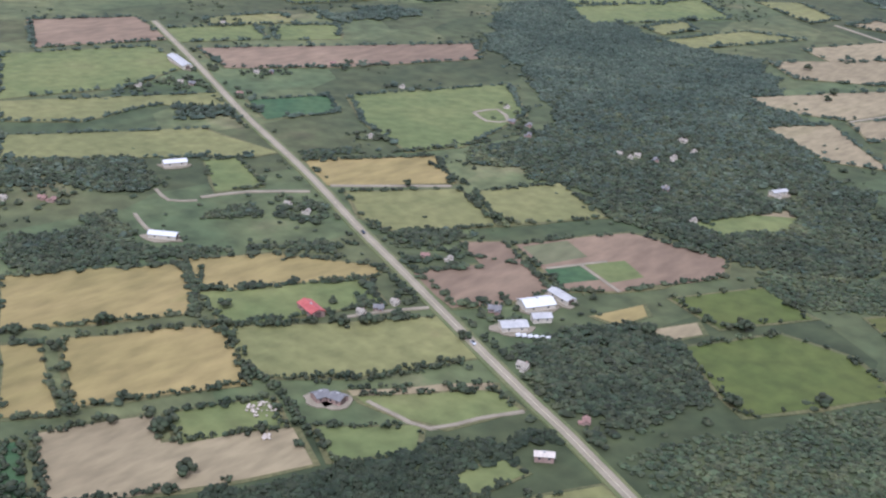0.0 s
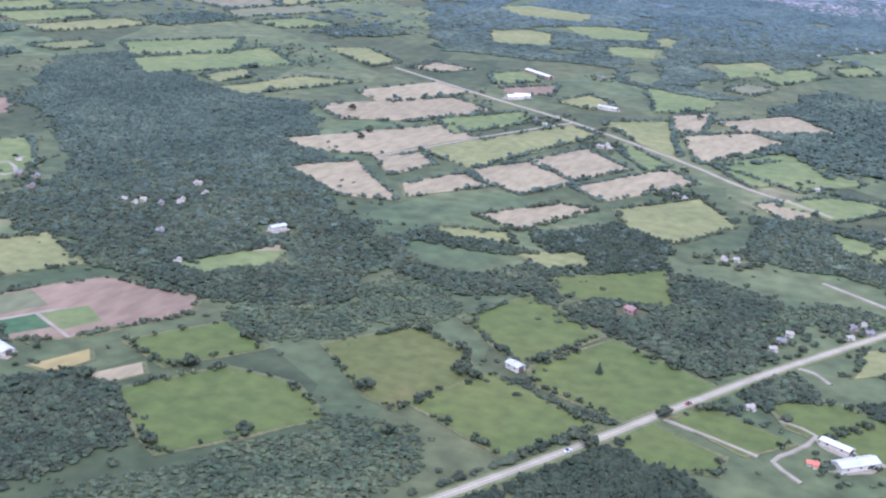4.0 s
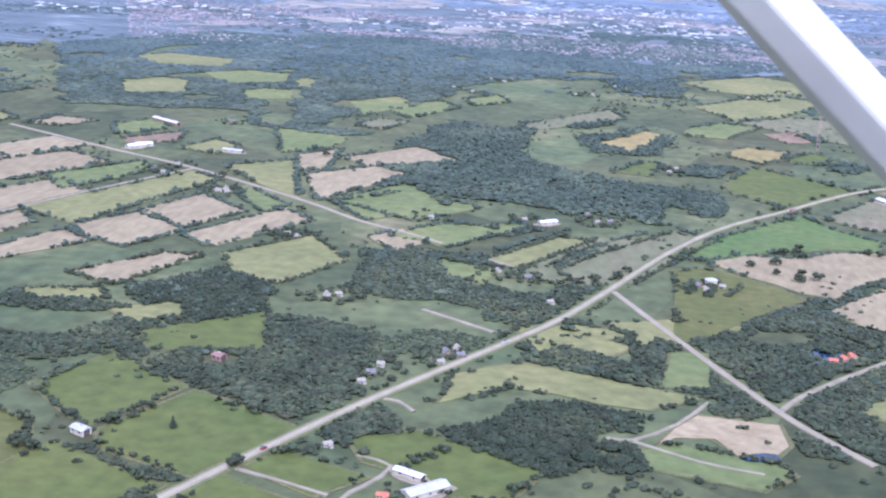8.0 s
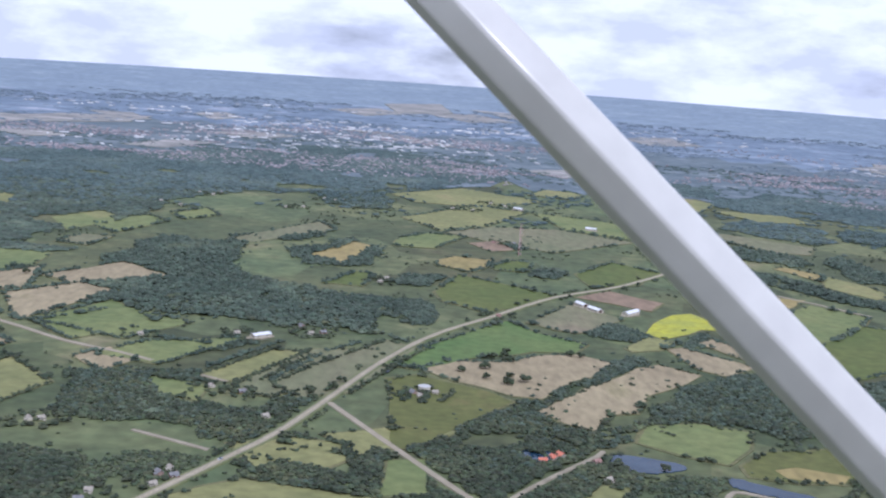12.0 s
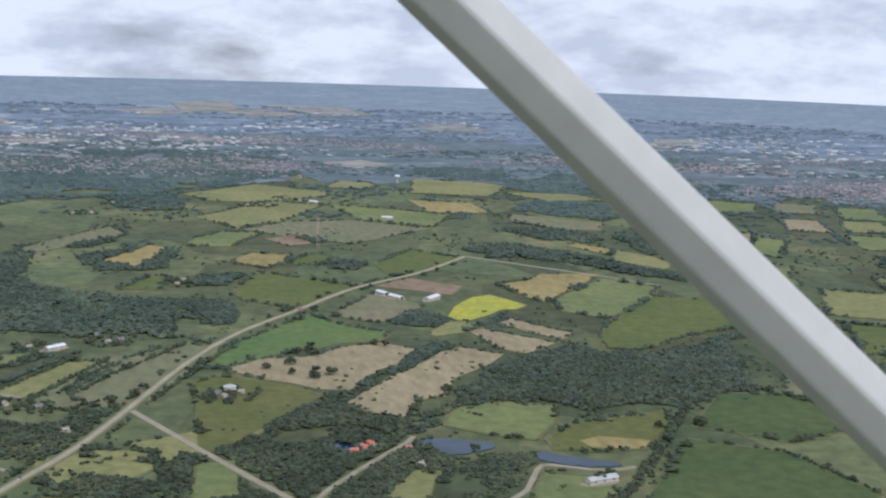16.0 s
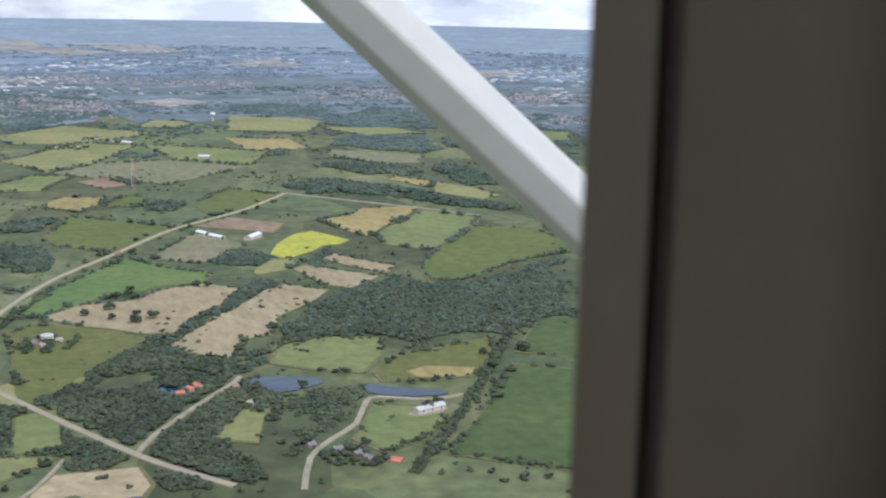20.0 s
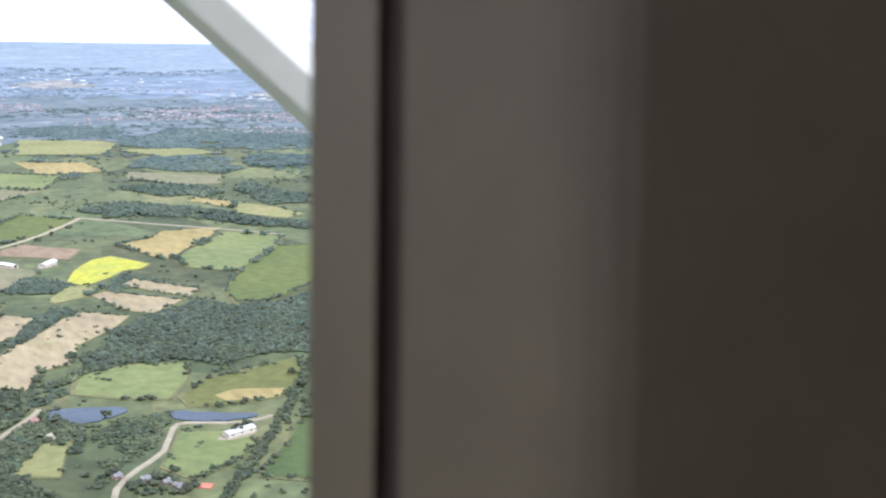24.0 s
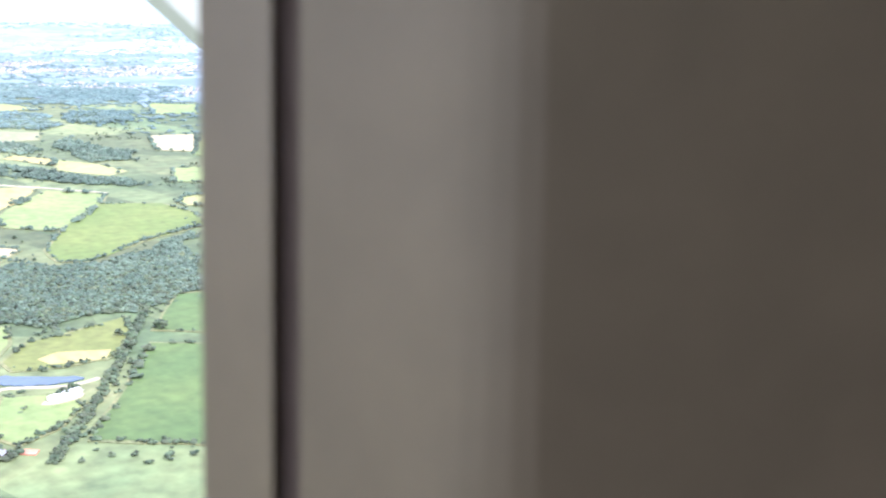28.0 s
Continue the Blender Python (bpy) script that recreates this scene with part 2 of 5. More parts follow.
# Bluer and paler ring by ring: haze painted into the base colours.
HAZE_PLAINS = [material("hazed_plain_" + w, c, d, 0.011, fine=0.06, third=e, contrast=(0.42, 0.60), mottle=0.22, stretch=(0.7, 1.3, 1)) for w, c, d, e in (
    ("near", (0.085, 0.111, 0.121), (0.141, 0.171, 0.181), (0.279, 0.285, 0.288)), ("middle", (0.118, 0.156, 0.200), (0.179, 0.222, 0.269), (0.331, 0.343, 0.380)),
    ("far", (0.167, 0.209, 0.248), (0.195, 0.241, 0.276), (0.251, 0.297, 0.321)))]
# Palest leaf tint, haze painted in to sink the belts into the plain.
PALE_HAZE_LEAVES = material("hazed_tree_belts", (0.118, 0.151, 0.177), (0.146, 0.181, 0.204), 0.006, fine=0.06, island=0.08)
WATER = material("pond_water", (0.012, 0.030, 0.052), (0.020, 0.042, 0.066), 0.05, rough=0.10, bump=0.05)
WATER.node_tree.nodes["Principled BSDF"].inputs["Specular IOR Level"].default_value = 0.22
WHITE_PAINT = material("white_enamel", (0.62, 0.60, 0.54), (0.59, 0.57, 0.515), 3.0, rough=0.28, fine=14.0)
for nd in [x for x in WHITE_PAINT.node_tree.nodes if x.type == "MAP_RANGE"]:
    nd.inputs["To Min"].default_value, nd.inputs["To Max"].default_value = 0.96, 1.04


# ---- building helpers ----
def mesh_of(name, verts, faces, mat, smooth=False):
    me = bpy.data.meshes.new(name)
    me.from_pydata([tuple(v) for v in verts], [], [tuple(f) for f in faces])
    me.materials.append(mat)
    if smooth:
        me.polygons.foreach_set("use_smooth", [True] * len(me.polygons))
    me.update()
    return me


def part(name, data, parent, label=""):
    ob = new(name, data)
    ob.parent = parent
    return tagged(ob, label)


def array_mesh(name, verts, tris, mat):
    """A mesh from numpy arrays of places and triangles."""
    me = bpy.data.meshes.new(name)
    me.vertices.add(len(verts))
    me.vertices.foreach_set("co", np.asarray(verts, np.float32).ravel())
    me.loops.add(len(tris) * 3)
    me.loops.foreach_set("vertex_index", np.asarray(tris, np.int32).ravel())
    me.polygons.add(len(tris))
    me.polygons.foreach_set("loop_start", np.arange(0, len(tris) * 3, 3, dtype=np.int32))
    me.materials.append(mat)
    me.update(calc_edges=True)
    return me


CENTRE = np.array((-150.0, 0.0))
RIM, FLAT, RISE = 4650.0, 2300.0, 52.0


def ground_height(x, y):
    """Level land, lifted gently far out so that its skyline fits the camera's view."""
    r = math.hypot(x - CENTRE[0], y - CENTRE[1])
    return RISE * max(0.0, (r - FLAT) / (RIM - FLAT)) ** 1.6


def ground_heights(x, y):
    r = np.hypot(x - CENTRE[0], y - CENTRE[1])
    return RISE * np.maximum(0.0, (r - FLAT) / (RIM - FLAT)) ** 1.6


def inside(poly, x, y):
    """Which of the places x, y lie inside the polygon."""
    hit = np.zeros(len(x), bool)
    px, py = np.array(poly, float).T
    j = len(px) - 1
    for i in range(len(px)):
        cross = ((py[i] > y) != (py[j] > y)) & (x < (px[j] - px[i]) * (y - py[i]) / (py[j] - py[i] + 1e-9) + px[i])
        hit ^= cross
        j = i
    return hit


def wavy(poly, step, size, seed):
    """A polygon's outline in short steps, made uneven."""
    rng = np.random.default_rng(seed)
    pts = []
    for (ax, ay), (bx, by) in zip(poly, poly[1:] + poly[:1]):
        k = max(1, int(math.hypot(bx - ax, by - ay) / step))
        for i in range(k):
            u = i / k
            s = size if i else size * 0.4
            pts.append((ax + (bx - ax) * u + rng.normal(0, s), ay + (by - ay) * u + rng.normal(0, s)))
    return pts


def slab(name, outline, top, mat, base=-0.05):
    """A thin solid of the outline that lies on the ground."""
    bm = bmesh.new()
    ring = [bm.verts.new((x, y, ground_height(x, y) + top)) for x, y in outline]
    f = bm.faces.new(ring)
    if f.normal.z < 0:
        f.normal_flip()
    side = bmesh.ops.extrude_edge_only(bm, edges=list(f.edges))
    for v in side["geom"]:
        if isinstance(v, bmesh.types.BMVert):
            v.co.z += base - top
    bmesh.ops.triangulate(bm, faces=[f])
    me = bpy.data.meshes.new(name)
    bm.to_mesh(me)
    bm.free()
    me.materials.append(mat)
    return me


# ---- ground ----
def build_ground():
    rings = [0, 150, 350, 600, 900, 1250, 1650, 2000, 2300, 2600, 2950, 3350, 3750, 4150, 4450, RIM]
    seg = 120
    v, f = [(CENTRE[0], CENTRE[1], 0.0)], []
    for r in rings[1:]:
        for k in range(seg):
            a = math.tau * k / seg
            x, y = CENTRE[0] + r * math.cos(a), CENTRE[1] + r * math.sin(a)
            v.append((x, y, ground_height(x, y)))
    for k in range(seg):
        f.append((0, 1 + k, 1 + (k + 1) % seg))
    for i in range(len(rings) - 2):
        a, b = 1 + i * seg, 1 + (i + 1) * seg
        for k in range(seg):
            f.append((a + k, b + k, b + (k + 1) % seg, a + (k + 1) % seg))
    tagged(new("ground", mesh_of("ground", v, f, GRASS, True)), "open rolling farmland of rough green grass", "ground", kind="structure")


build_ground()


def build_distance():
    """The plain out to the skyline, well beyond the valley, with haze painted in."""
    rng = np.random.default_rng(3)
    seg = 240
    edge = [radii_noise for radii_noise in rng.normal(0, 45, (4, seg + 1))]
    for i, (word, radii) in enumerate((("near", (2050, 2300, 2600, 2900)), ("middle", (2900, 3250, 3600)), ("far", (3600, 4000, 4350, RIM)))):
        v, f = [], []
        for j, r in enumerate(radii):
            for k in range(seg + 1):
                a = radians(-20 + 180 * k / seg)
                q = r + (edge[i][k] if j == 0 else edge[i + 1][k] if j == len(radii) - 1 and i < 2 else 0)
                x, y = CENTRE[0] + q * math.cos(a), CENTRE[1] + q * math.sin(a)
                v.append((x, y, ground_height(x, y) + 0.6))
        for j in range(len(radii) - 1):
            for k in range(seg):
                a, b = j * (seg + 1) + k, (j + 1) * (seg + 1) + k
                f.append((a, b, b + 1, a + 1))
        ob = new("backdrop", mesh_of("plain", v, f, HAZE_PLAINS[i], True))
        tagged(ob, "plain reaching to the skyline, its haze painted in blue-green", "distance", kind="structure")


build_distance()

# ---- fields, each a low stand of crop or soil ----
HEDGE_LINES = []
FIELD_POLYS = []


def field(kind, poly, hedge=0.55):
    k = len(FIELD_POLYS)
    FIELD_POLYS.append(poly)
    word, label = CROP_WORDS[kind]
    top = 0.28 + 0.0016 * k + (0.7 if math.hypot(poly[0][0] - CENTRE[0], poly[0][1] - CENTRE[1]) > 1900 else 0)
    ob = new(word.replace(" ", "_"), slab("crop", wavy(poly, 22, 1.3, 100 + k), top, CROP[kind]))
    tagged(ob, label, word, "fields of the valley")
    cx, cy = sum(p[0] for p in poly) / len(poly), sum(p[1] for p in poly) / len(poly)
    rim = [(x + (x - cx) / math.hypot(x - cx, y - cy) * 3.2, y + (y - cy) / math.hypot(x - cx, y - cy) * 3.2) for x, y in poly]
    part("margin", slab("margin", wavy(rim, 22, 1.3, 100 + k), top - 0.12, MARGIN), ob, "rough straw-green grass margin round the field")
    if hedge > 0:
        HEDGE_LINES.append((poly + poly[:1], hedge))


field("hay", [(-930, 68), (-878, 150), (-823, 113), (-872, 32)])
field("hay", [(-883, 154), (-856, 196), (-799, 230), (-793, 215), (-834, 143), (-855, 137)])
field("hay", [(-845, 48), (-804, 114), (-748, 82), (-785, 12)])
field("hay", [(-859, 24), (-847, 39), (-783, 5), (-798, -14)])
field("tan", [(-777, -11), (-755, 34), (-735, 22), (-705, 70), (-677, 55), (-701, 6), (-727, -39)])
field("lush", [(-780, -25), (-776, -19), (-732, -44), (-739, -51)])
field("olive", [(-802, 112), (-730, 208), (-689, 185), (-716, 125), (-752, 86)])
field("green", [(-752, 40), (-730, 81), (-708, 68), (-728, 27)])
field("green", [(-844, 132), (-795, 208), (-764, 192), (-802, 116)])
field("green", [(-705, 109), (-665, 160), (-644, 154), (-658, 118), (-675, 112), (-697, 108)])
field("tan", [(-712, 111), (-669, 165), (-665, 161), (-706, 109)])
field("green", [(-698, 78), (-667, 110), (-654, 93), (-673, 63)], hedge=0.3)
field("brown", [(-792, 291), (-776, 311), (-744, 292), (-715, 276), (-714, 256), (-736, 216), (-782, 233), (-763, 273)])
field("brown", [(-769, 313), (-732, 382), (-667, 389), (-655, 364), (-685, 302), (-708, 279), (-735, 295)])
field("lush", [(-733, 295), (-723, 315), (-703, 307), (-715, 284)], hedge=0)
field("green", [(-722, 319), (-708, 341), (-687, 329), (-696, 307)], hedge=0)
field("dull", [(-763, 313), (-751, 343), (-727, 329), (-738, 301)], hedge=0)
field("hay", [(-966, 328), (-912, 406), (-864, 371), (-917, 302)])
field("olive", [(-902, 304), (-855, 364), (-794, 331), (-831, 275), (-862, 277)])
field("olive", [(-844, 368), (-816, 426), (-757, 394), (-793, 332)])
field("green", [(-1011, 275), (-999, 298), (-945, 270), (-957, 240)])
field("olive", [(-1148, 203), (-1069, 323), (-992, 326), (-997, 304), (-1104, 175)])
field("olive", [(-1223, 249), (-1137, 397), (-1102, 374), (-1144, 334), (-1139, 268), (-1178, 221)])
field("green", [(-1355, 331), (-1298, 453), (-1218, 428), (-1199, 346), (-1230, 254)])
field("lush", [(-1106, 400), (-1076, 461), (-1035, 433), (-1057, 375)])
field("green", [(-1064, 475), (-1001, 610), (-933, 542), (-913, 440), (-932, 398), (-1007, 430)])
field("brown", [(-1268, 482), (-1119, 708), (-1076, 663), (-1136, 535), (-1197, 455)])
field("brown", [(-1458, 426), (-1408, 517), (-1310, 483), (-1356, 366)])
field("green", [(-1299, 602), (-1259, 659), (-1214, 614), (-1247, 561)])
field("green", [(-1351, 508), (-1309, 588), (-1257, 556), (-1298, 480)])
field("tan", [(-692, 469), (-680, 498), (-669, 487), (-677, 471)], hedge=0)
field("tan", [(-647, 270), (-634, 297), (-626, 286), (-633, 268)], hedge=0)
field("hay", [(-678, 263), (-666, 295), (-658, 285), (-662, 264)], hedge=0)
field("lime", [(-659, 314), (-632, 365), (-592, 349), (-615, 313), (-622, 300)])
field("lime", [(-625, 265), (-596, 317), (-557, 319), (-523, 295), (-546, 256), (-567, 224), (-586, 235)], hedge=0.3)
field("limeolive", [(-571, 370), (-542, 421), (-503, 406), (-486, 378), (-500, 321), (-520, 327)], hedge=0.3)
field("lime", [(-525, 451), (-507, 507), (-446, 472), (-459, 436), (-471, 409), (-505, 434)])
field("lime", [(-463, 406), (-439, 469), (-370, 439), (-400, 373), (-452, 387)], hedge=0.3)
field("lime", [(-497, 331), (-478, 387), (-409, 359), (-432, 305), (-486, 327)], hedge=0.3)
field("tan", [(-839, 744), (-746, 898), (-708, 863), (-749, 743), (-803, 723)])
field("tan", [(-887, 883), (-801, 1012), (-744, 982), (-777, 885), (-841, 843)])
field("tan", [(-895, 969), (-851, 1072), (-793, 1047), (-841, 933)])
field("olive", [(-727, 787), (-655, 975), (-617, 952), (-664, 760)])
field("tan", [(-784, 667), (-752, 721), (-666, 639), (-710, 623)])
field("tan", [(-742, 737), (-722, 778), (-693, 754), (-707, 697)])
field("tan", [(-686, 682), (-662, 745), (-628, 719), (-667, 651)])
field("tan", [(-662, 756), (-630, 819), (-575, 773), (-598, 712), (-640, 730)])
field("tan", [(-636, 814), (-609, 894), (-552, 848), (-580, 779)])
field("tan", [(-574, 763), (-525, 870), (-490, 839), (-520, 774), (-540, 734)])
field("tan", [(-605, 641), (-564, 710), (-534, 715), (-563, 626)])
field("olive", [(-616, 598), (-568, 618), (-553, 598), (-595, 582)])
field("olive", [(-523, 723), (-477, 797), (-432, 738), (-460, 665), (-502, 684)])
field("green", [(-586, 908), (-577, 929), (-525, 881), (-539, 851)])
field("green", [(-770, 908), (-715, 999), (-688, 966), (-728, 860)])
field("tan", [(-588, 1089), (-554, 1137), (-539, 1034), (-561, 1015)])
field("tan", [(-543, 1094), (-482, 1184), (-423, 1126), (-503, 1065)])
field("tan", [(-551, 1008), (-498, 1069), (-457, 1045), (-510, 906)])
field("olive", [(-638, 1011), (-580, 1062), (-525, 906), (-596, 970)])
field("green", [(-500, 914), (-452, 1007), (-393, 930), (-451, 860)])
field("brown", [(-784, 1096), (-737, 1156), (-721, 1097), (-766, 1073)])
field("green", [(-828, 1163), (-794, 1223), (-761, 1162), (-798, 1112)])
field("green", [(-653, 1223), (-565, 1202), (-565, 1134), (-606, 1091)])
field("olive", [(-1009, 879), (-974, 995), (-912, 1012), (-968, 870)])
field("green", [(-1242, 1015), (-1159, 1147), (-1108, 1050), (-1182, 957)])
field("green", [(-1167, 939), (-1097, 1115), (-1018, 1042), (-1100, 884)])
field("olive", [(-1050, 1164), (-1013, 1205), (-936, 1151), (-947, 1100)])
field("olive", [(-1303, 921), (-1278, 993), (-1240, 978), (-1255, 920)])
field("green", [(-632, 1436), (-591, 1506), (-548, 1442), (-589, 1352)])
field("tan", [(-435, 810), (-415, 843), (-388, 809), (-406, 776)])
field("lime", [(-506, 547), (-449, 606), (-424, 541), (-490, 520)], hedge=0.3)
field("olive", [(-542, 576), (-510, 607), (-494, 589), (-516, 560)])
field("green", [(-715, 423), (-693, 472), (-669, 490), (-663, 460), (-686, 425)])
field("lime", [(-398, 352), (-387, 377), (-349, 362), (-347, 343), (-379, 333)], hedge=0.2)
field("lime", [(-381, 388), (-369, 413), (-322, 395), (-341, 371)], hedge=0.3)
field("lime", [(-343, 435), (-310, 454), (-288, 444), (-309, 406), (-328, 412)], hedge=0.3)
field("lime", [(-311, 412), (-289, 445), (-243, 425), (-255, 388), (-285, 390)])
field("olive", [(-311, 537), (-272, 571), (-171, 547), (-198, 519), (-275, 528), (-309, 493)], hedge=0.2)
field("sand", [(-191, 477), (-172, 521), (-129, 521), (-125, 495), (-134, 475), (-151, 474), (-163, 492), (-182, 487)], hedge=0)
field("green", [(-200, 464), (-182, 480), (-129, 469), (-123, 460), (-139, 437), (-193, 445)], hedge=0.4)
field("dull", [(-279, 768), (-259, 815), (-200, 918), (-167, 896), (-221, 758), (-256, 738)])
field("olive", [(-331, 782), (-290, 866), (-256, 860), (-288, 773), (-312, 769)])
field("olive", [(-233, 661), (-189, 683), (-140, 681), (-166, 661), (-208, 625)])
field("olive", [(-275, 614), (-265, 642), (-211, 618), (-227, 596)])
field("green", [(-371, 768), (-322, 753), (-324, 716), (-354, 728)])
field("green", [(-495, 913), (-438, 981), (-368, 938), (-412, 870)])
field("green", [(-423, 819), (-393, 867), (-313, 896), (-369, 802)])
field("olive", [(-1053, 1695), (-1021, 1750), (-900, 1738), (-883, 1649), (-983, 1626)], hedge=0)
field("green", [(-897, 1591), (-847, 1641), (-777, 1636), (-757, 1549), (-827, 1505)], hedge=0)
field("olive", [(-964, 1464), (-924, 1512), (-880, 1509), (-843, 1403), (-914, 1362)], hedge=0)
field("green", [(-790, 1457), (-761, 1492), (-724, 1487), (-708, 1422), (-755, 1393)], hedge=0)
field("olive", [(-757, 1584), (-745, 1608), (-724, 1594), (-709, 1526), (-731, 1522)], hedge=0)
field("olive", [(-608, 1482), (-586, 1507), (-560, 1478), (-576, 1442)], hedge=0)
field("green", [(-573, 1401), (-526, 1503), (-491, 1460), (-533, 1352)])
field("dull", [(-402, 1364), (-305, 1539), (-278, 1479), (-378, 1341)])
field("hay", [(-298, 1289), (-276, 1345), (-246, 1326), (-258, 1251)])
field("olive", [(-219, 1867), (-104, 1995), (25, 1887), (-81, 1774), (-181, 1788)])
field("green", [(-501, 1530), (-463, 1589), (-437, 1532), (-476, 1481)])
field("dull", [(-314, 740), (-259, 873), (-177, 892), (-235, 778), (-276, 737)])
field("olive", [(-290, 633), (-249, 650), (-213, 642), (-268, 591)])
field("hay", [(-278, 1311), (-255, 1400), (-228, 1377), (-243, 1289)])
field("tan", [(497, 1510), (563, 1498), (501, 1362), (459, 1392)])
field("green", [(555, 1473), (588, 1442), (519, 1316), (488, 1342)])
field("olive", [(182, 2093), (300, 2042), (330, 1994), (271, 1864), (142, 1899)], hedge=0.12)
field("olive", [(305, 1910), (420, 1903), (454, 1829), (354, 1809)], hedge=0.12)
field("dull", [(257, 1668), (376, 1590), (348, 1524), (296, 1528), (244, 1594)], hedge=0.12)
field("hay", [(127, 1823), (221, 1783), (233, 1684), (141, 1681)], hedge=0.12)
field("hay", [(265, 1398), (282, 1414), (321, 1373), (304, 1331)], hedge=0.12)
field("olive", [(318, 1374), (355, 1316), (367, 1263), (338, 1242), (299, 1297)], hedge=0.12)
field("sand", [(356, 610), (392, 616), (450, 590), (491, 604), (470, 586), (413, 560), (352, 569)], hedge=0)
field("olive", [(-626, 50), (-582, 128), (-532, 107), (-532, 93), (-540, 68), (-561, 43), (-582, 24), (-608, 40)], hedge=0.15)
field("green", [(-655, -2), (-636, 32), (-614, 34), (-588, 19), (-627, -15)], hedge=0.4)
field("green", [(-632, 90), (-622, 114), (-610, 113), (-615, 85)], hedge=0.5)
field("pale", [(834, 2800), (924, 2866), (964, 2783), (876, 2699)], hedge=0)
field("pale", [(-746, 3071), (-678, 3148), (-624, 3044), (-673, 2940)], hedge=0)
field("pale", [(-164, 3505), (-19, 3579), (95, 3411), (-46, 3326)], hedge=0)
field("pale", [(344, 3170), (489, 3261), (547, 3086), (398, 3028)], hedge=0)
field("pale", [(-438, 3446), (-306, 3562), (-210, 3466), (-327, 3316)], hedge=0)
field("pale", [(-630, 2663), (-549, 2758), (-446, 2696), (-538, 2582)], hedge=0)
field("pale", [(31, 2337), (120, 2393), (183, 2318), (92, 2242)], hedge=0)
field("pale", [(-1188, 2571), (-1141, 2749), (-1008, 2720), (-1061, 2547)], hedge=0)
field("pale", [(-1189, 2147), (-1134, 2264), (-1035, 2286), (-1096, 2168)], hedge=0)
field("pale", [(-751, 2318), (-688, 2463), (-592, 2456), (-668, 2306)], hedge=0)
field("pale", [(-1115, 2699), (-1013, 2842), (-818, 2914), (-836, 2759), (-990, 2635)], hedge=0)
field("pale", [(-1037, 2428), (-958, 2485), (-875, 2417), (-947, 2344)], hedge=0)
field("pale", [(-982, 2959), (-880, 2972), (-802, 2838), (-888, 2831)], hedge=0)
field("pale", [(-287, 3732), (-115, 3855), (-84, 3560), (-237, 3436)], hedge=0)
field("pale", [(-25, 3726), (228, 3669), (289, 3451), (142, 3406)], hedge=0)
field("pale", [(-366, 2952), (-219, 2885), (-82, 2679), (-218, 2746)], hedge=0)
field("pale", [(926, 2920), (1063, 2887), (995, 2762), (896, 2803)], hedge=0)


field("tan", [(-171, 835), (-153, 862), (-98, 872), (-71, 900), (-38, 910), (-9, 888), (-33, 844), (-65, 799), (-80, 771), (-101, 775), (-143, 806)], hedge=0.15)
field("tan", [(-86, 738), (-66, 770), (-27, 825), (7, 876), (29, 894), (60, 866), (40, 836), (3, 798), (-11, 750), (-32, 744), (-48, 701), (-67, 713)], hedge=0.15)
field("tan", [(48, 946), (63, 958), (115, 905), (81, 871), (61, 886)], hedge=0.5)
field("tan", [(81, 980), (99, 998), (140, 937), (122, 913), (101, 947)], hedge=0.5)
field("yellow", [(38, 1006), (52, 1046), (80, 1092), (101, 1104), (126, 1054), (112, 1036), (96, 1036), (78, 1012), (50, 986)], hedge=0)
field("olive", [(10, 944), (38, 991), (64, 975), (40, 945), (16, 931)], hedge=0.2)
field("hay", [(119, 1157), (162, 1181), (184, 1214), (248, 1212), (226, 1173), (148, 1069), (133, 1112)], hedge=0.3)
field("brown", [(-10, 1147), (32, 1192), (80, 1147), (60, 1103), (24, 1130)], hedge=0)
field("dull", [(-69, 1020), (-16, 1120), (24, 1055), (-12, 1000), (-29, 988), (-48, 997)], hedge=0.2)
field("lime", [(6, 1280), (60, 1368), (109, 1317), (71, 1238), (15, 1204)], hedge=0.4)
field("lush2", [(-198, 845), (-174, 892), (-112, 990), (-89, 1022), (-65, 979), (-24, 947), (-38, 916), (-74, 911), (-132, 873), (-173, 832)], hedge=0.15)
field("lime", [(-156, 1131), (-130, 1231), (-28, 1150), (-60, 1096), (-109, 1053), (-148, 1091)], hedge=0.4)
field("limeolive", [(-195, 800), (-172, 815), (-119, 783), (-102, 759), (-126, 723), (-167, 652), (-187, 636)], hedge=0.15)
field("green", [(157, 1071), (246, 1184), (296, 1140), (239, 1042), (190, 997), (156, 1027)], hedge=0.4)
field("lime", [(160, 928), (205, 1007), (274, 1095), (327, 1072), (339, 1013), (328, 962), (248, 926), (178, 873), (155, 883)], hedge=0.4)
field("green", [(-23, 682), (-9, 722), (27, 733), (63, 720), (52, 682), (30, 648), (2, 662)], hedge=0.2)
field("limeolive", [(39, 648), (62, 677), (101, 690), (142, 706), (133, 668), (106, 627), (67, 621), (39, 627)], hedge=0.25)
field("hay", [(59, 643), (75, 650), (107, 640), (96, 623), (63, 629)], hedge=0)
field("olive", [(-197, 1626), (-87, 1786), (-10, 1750), (-80, 1590), (-143, 1522)], hedge=0.3)
field("green", [(-4, 1748), (84, 1716), (166, 1654), (120, 1545), (30, 1600)], hedge=0.3)
field("dull", [(-72, 1586), (22, 1598), (112, 1530), (-6, 1410), (-74, 1456), (-138, 1518)], hedge=0.3)
field("brown", [(-110, 1443), (-70, 1477), (-56, 1411), (-84, 1393)], hedge=0)
field("green", [(-195, 556), (-190, 617), (-166, 623), (-164, 564)], hedge=0.3)
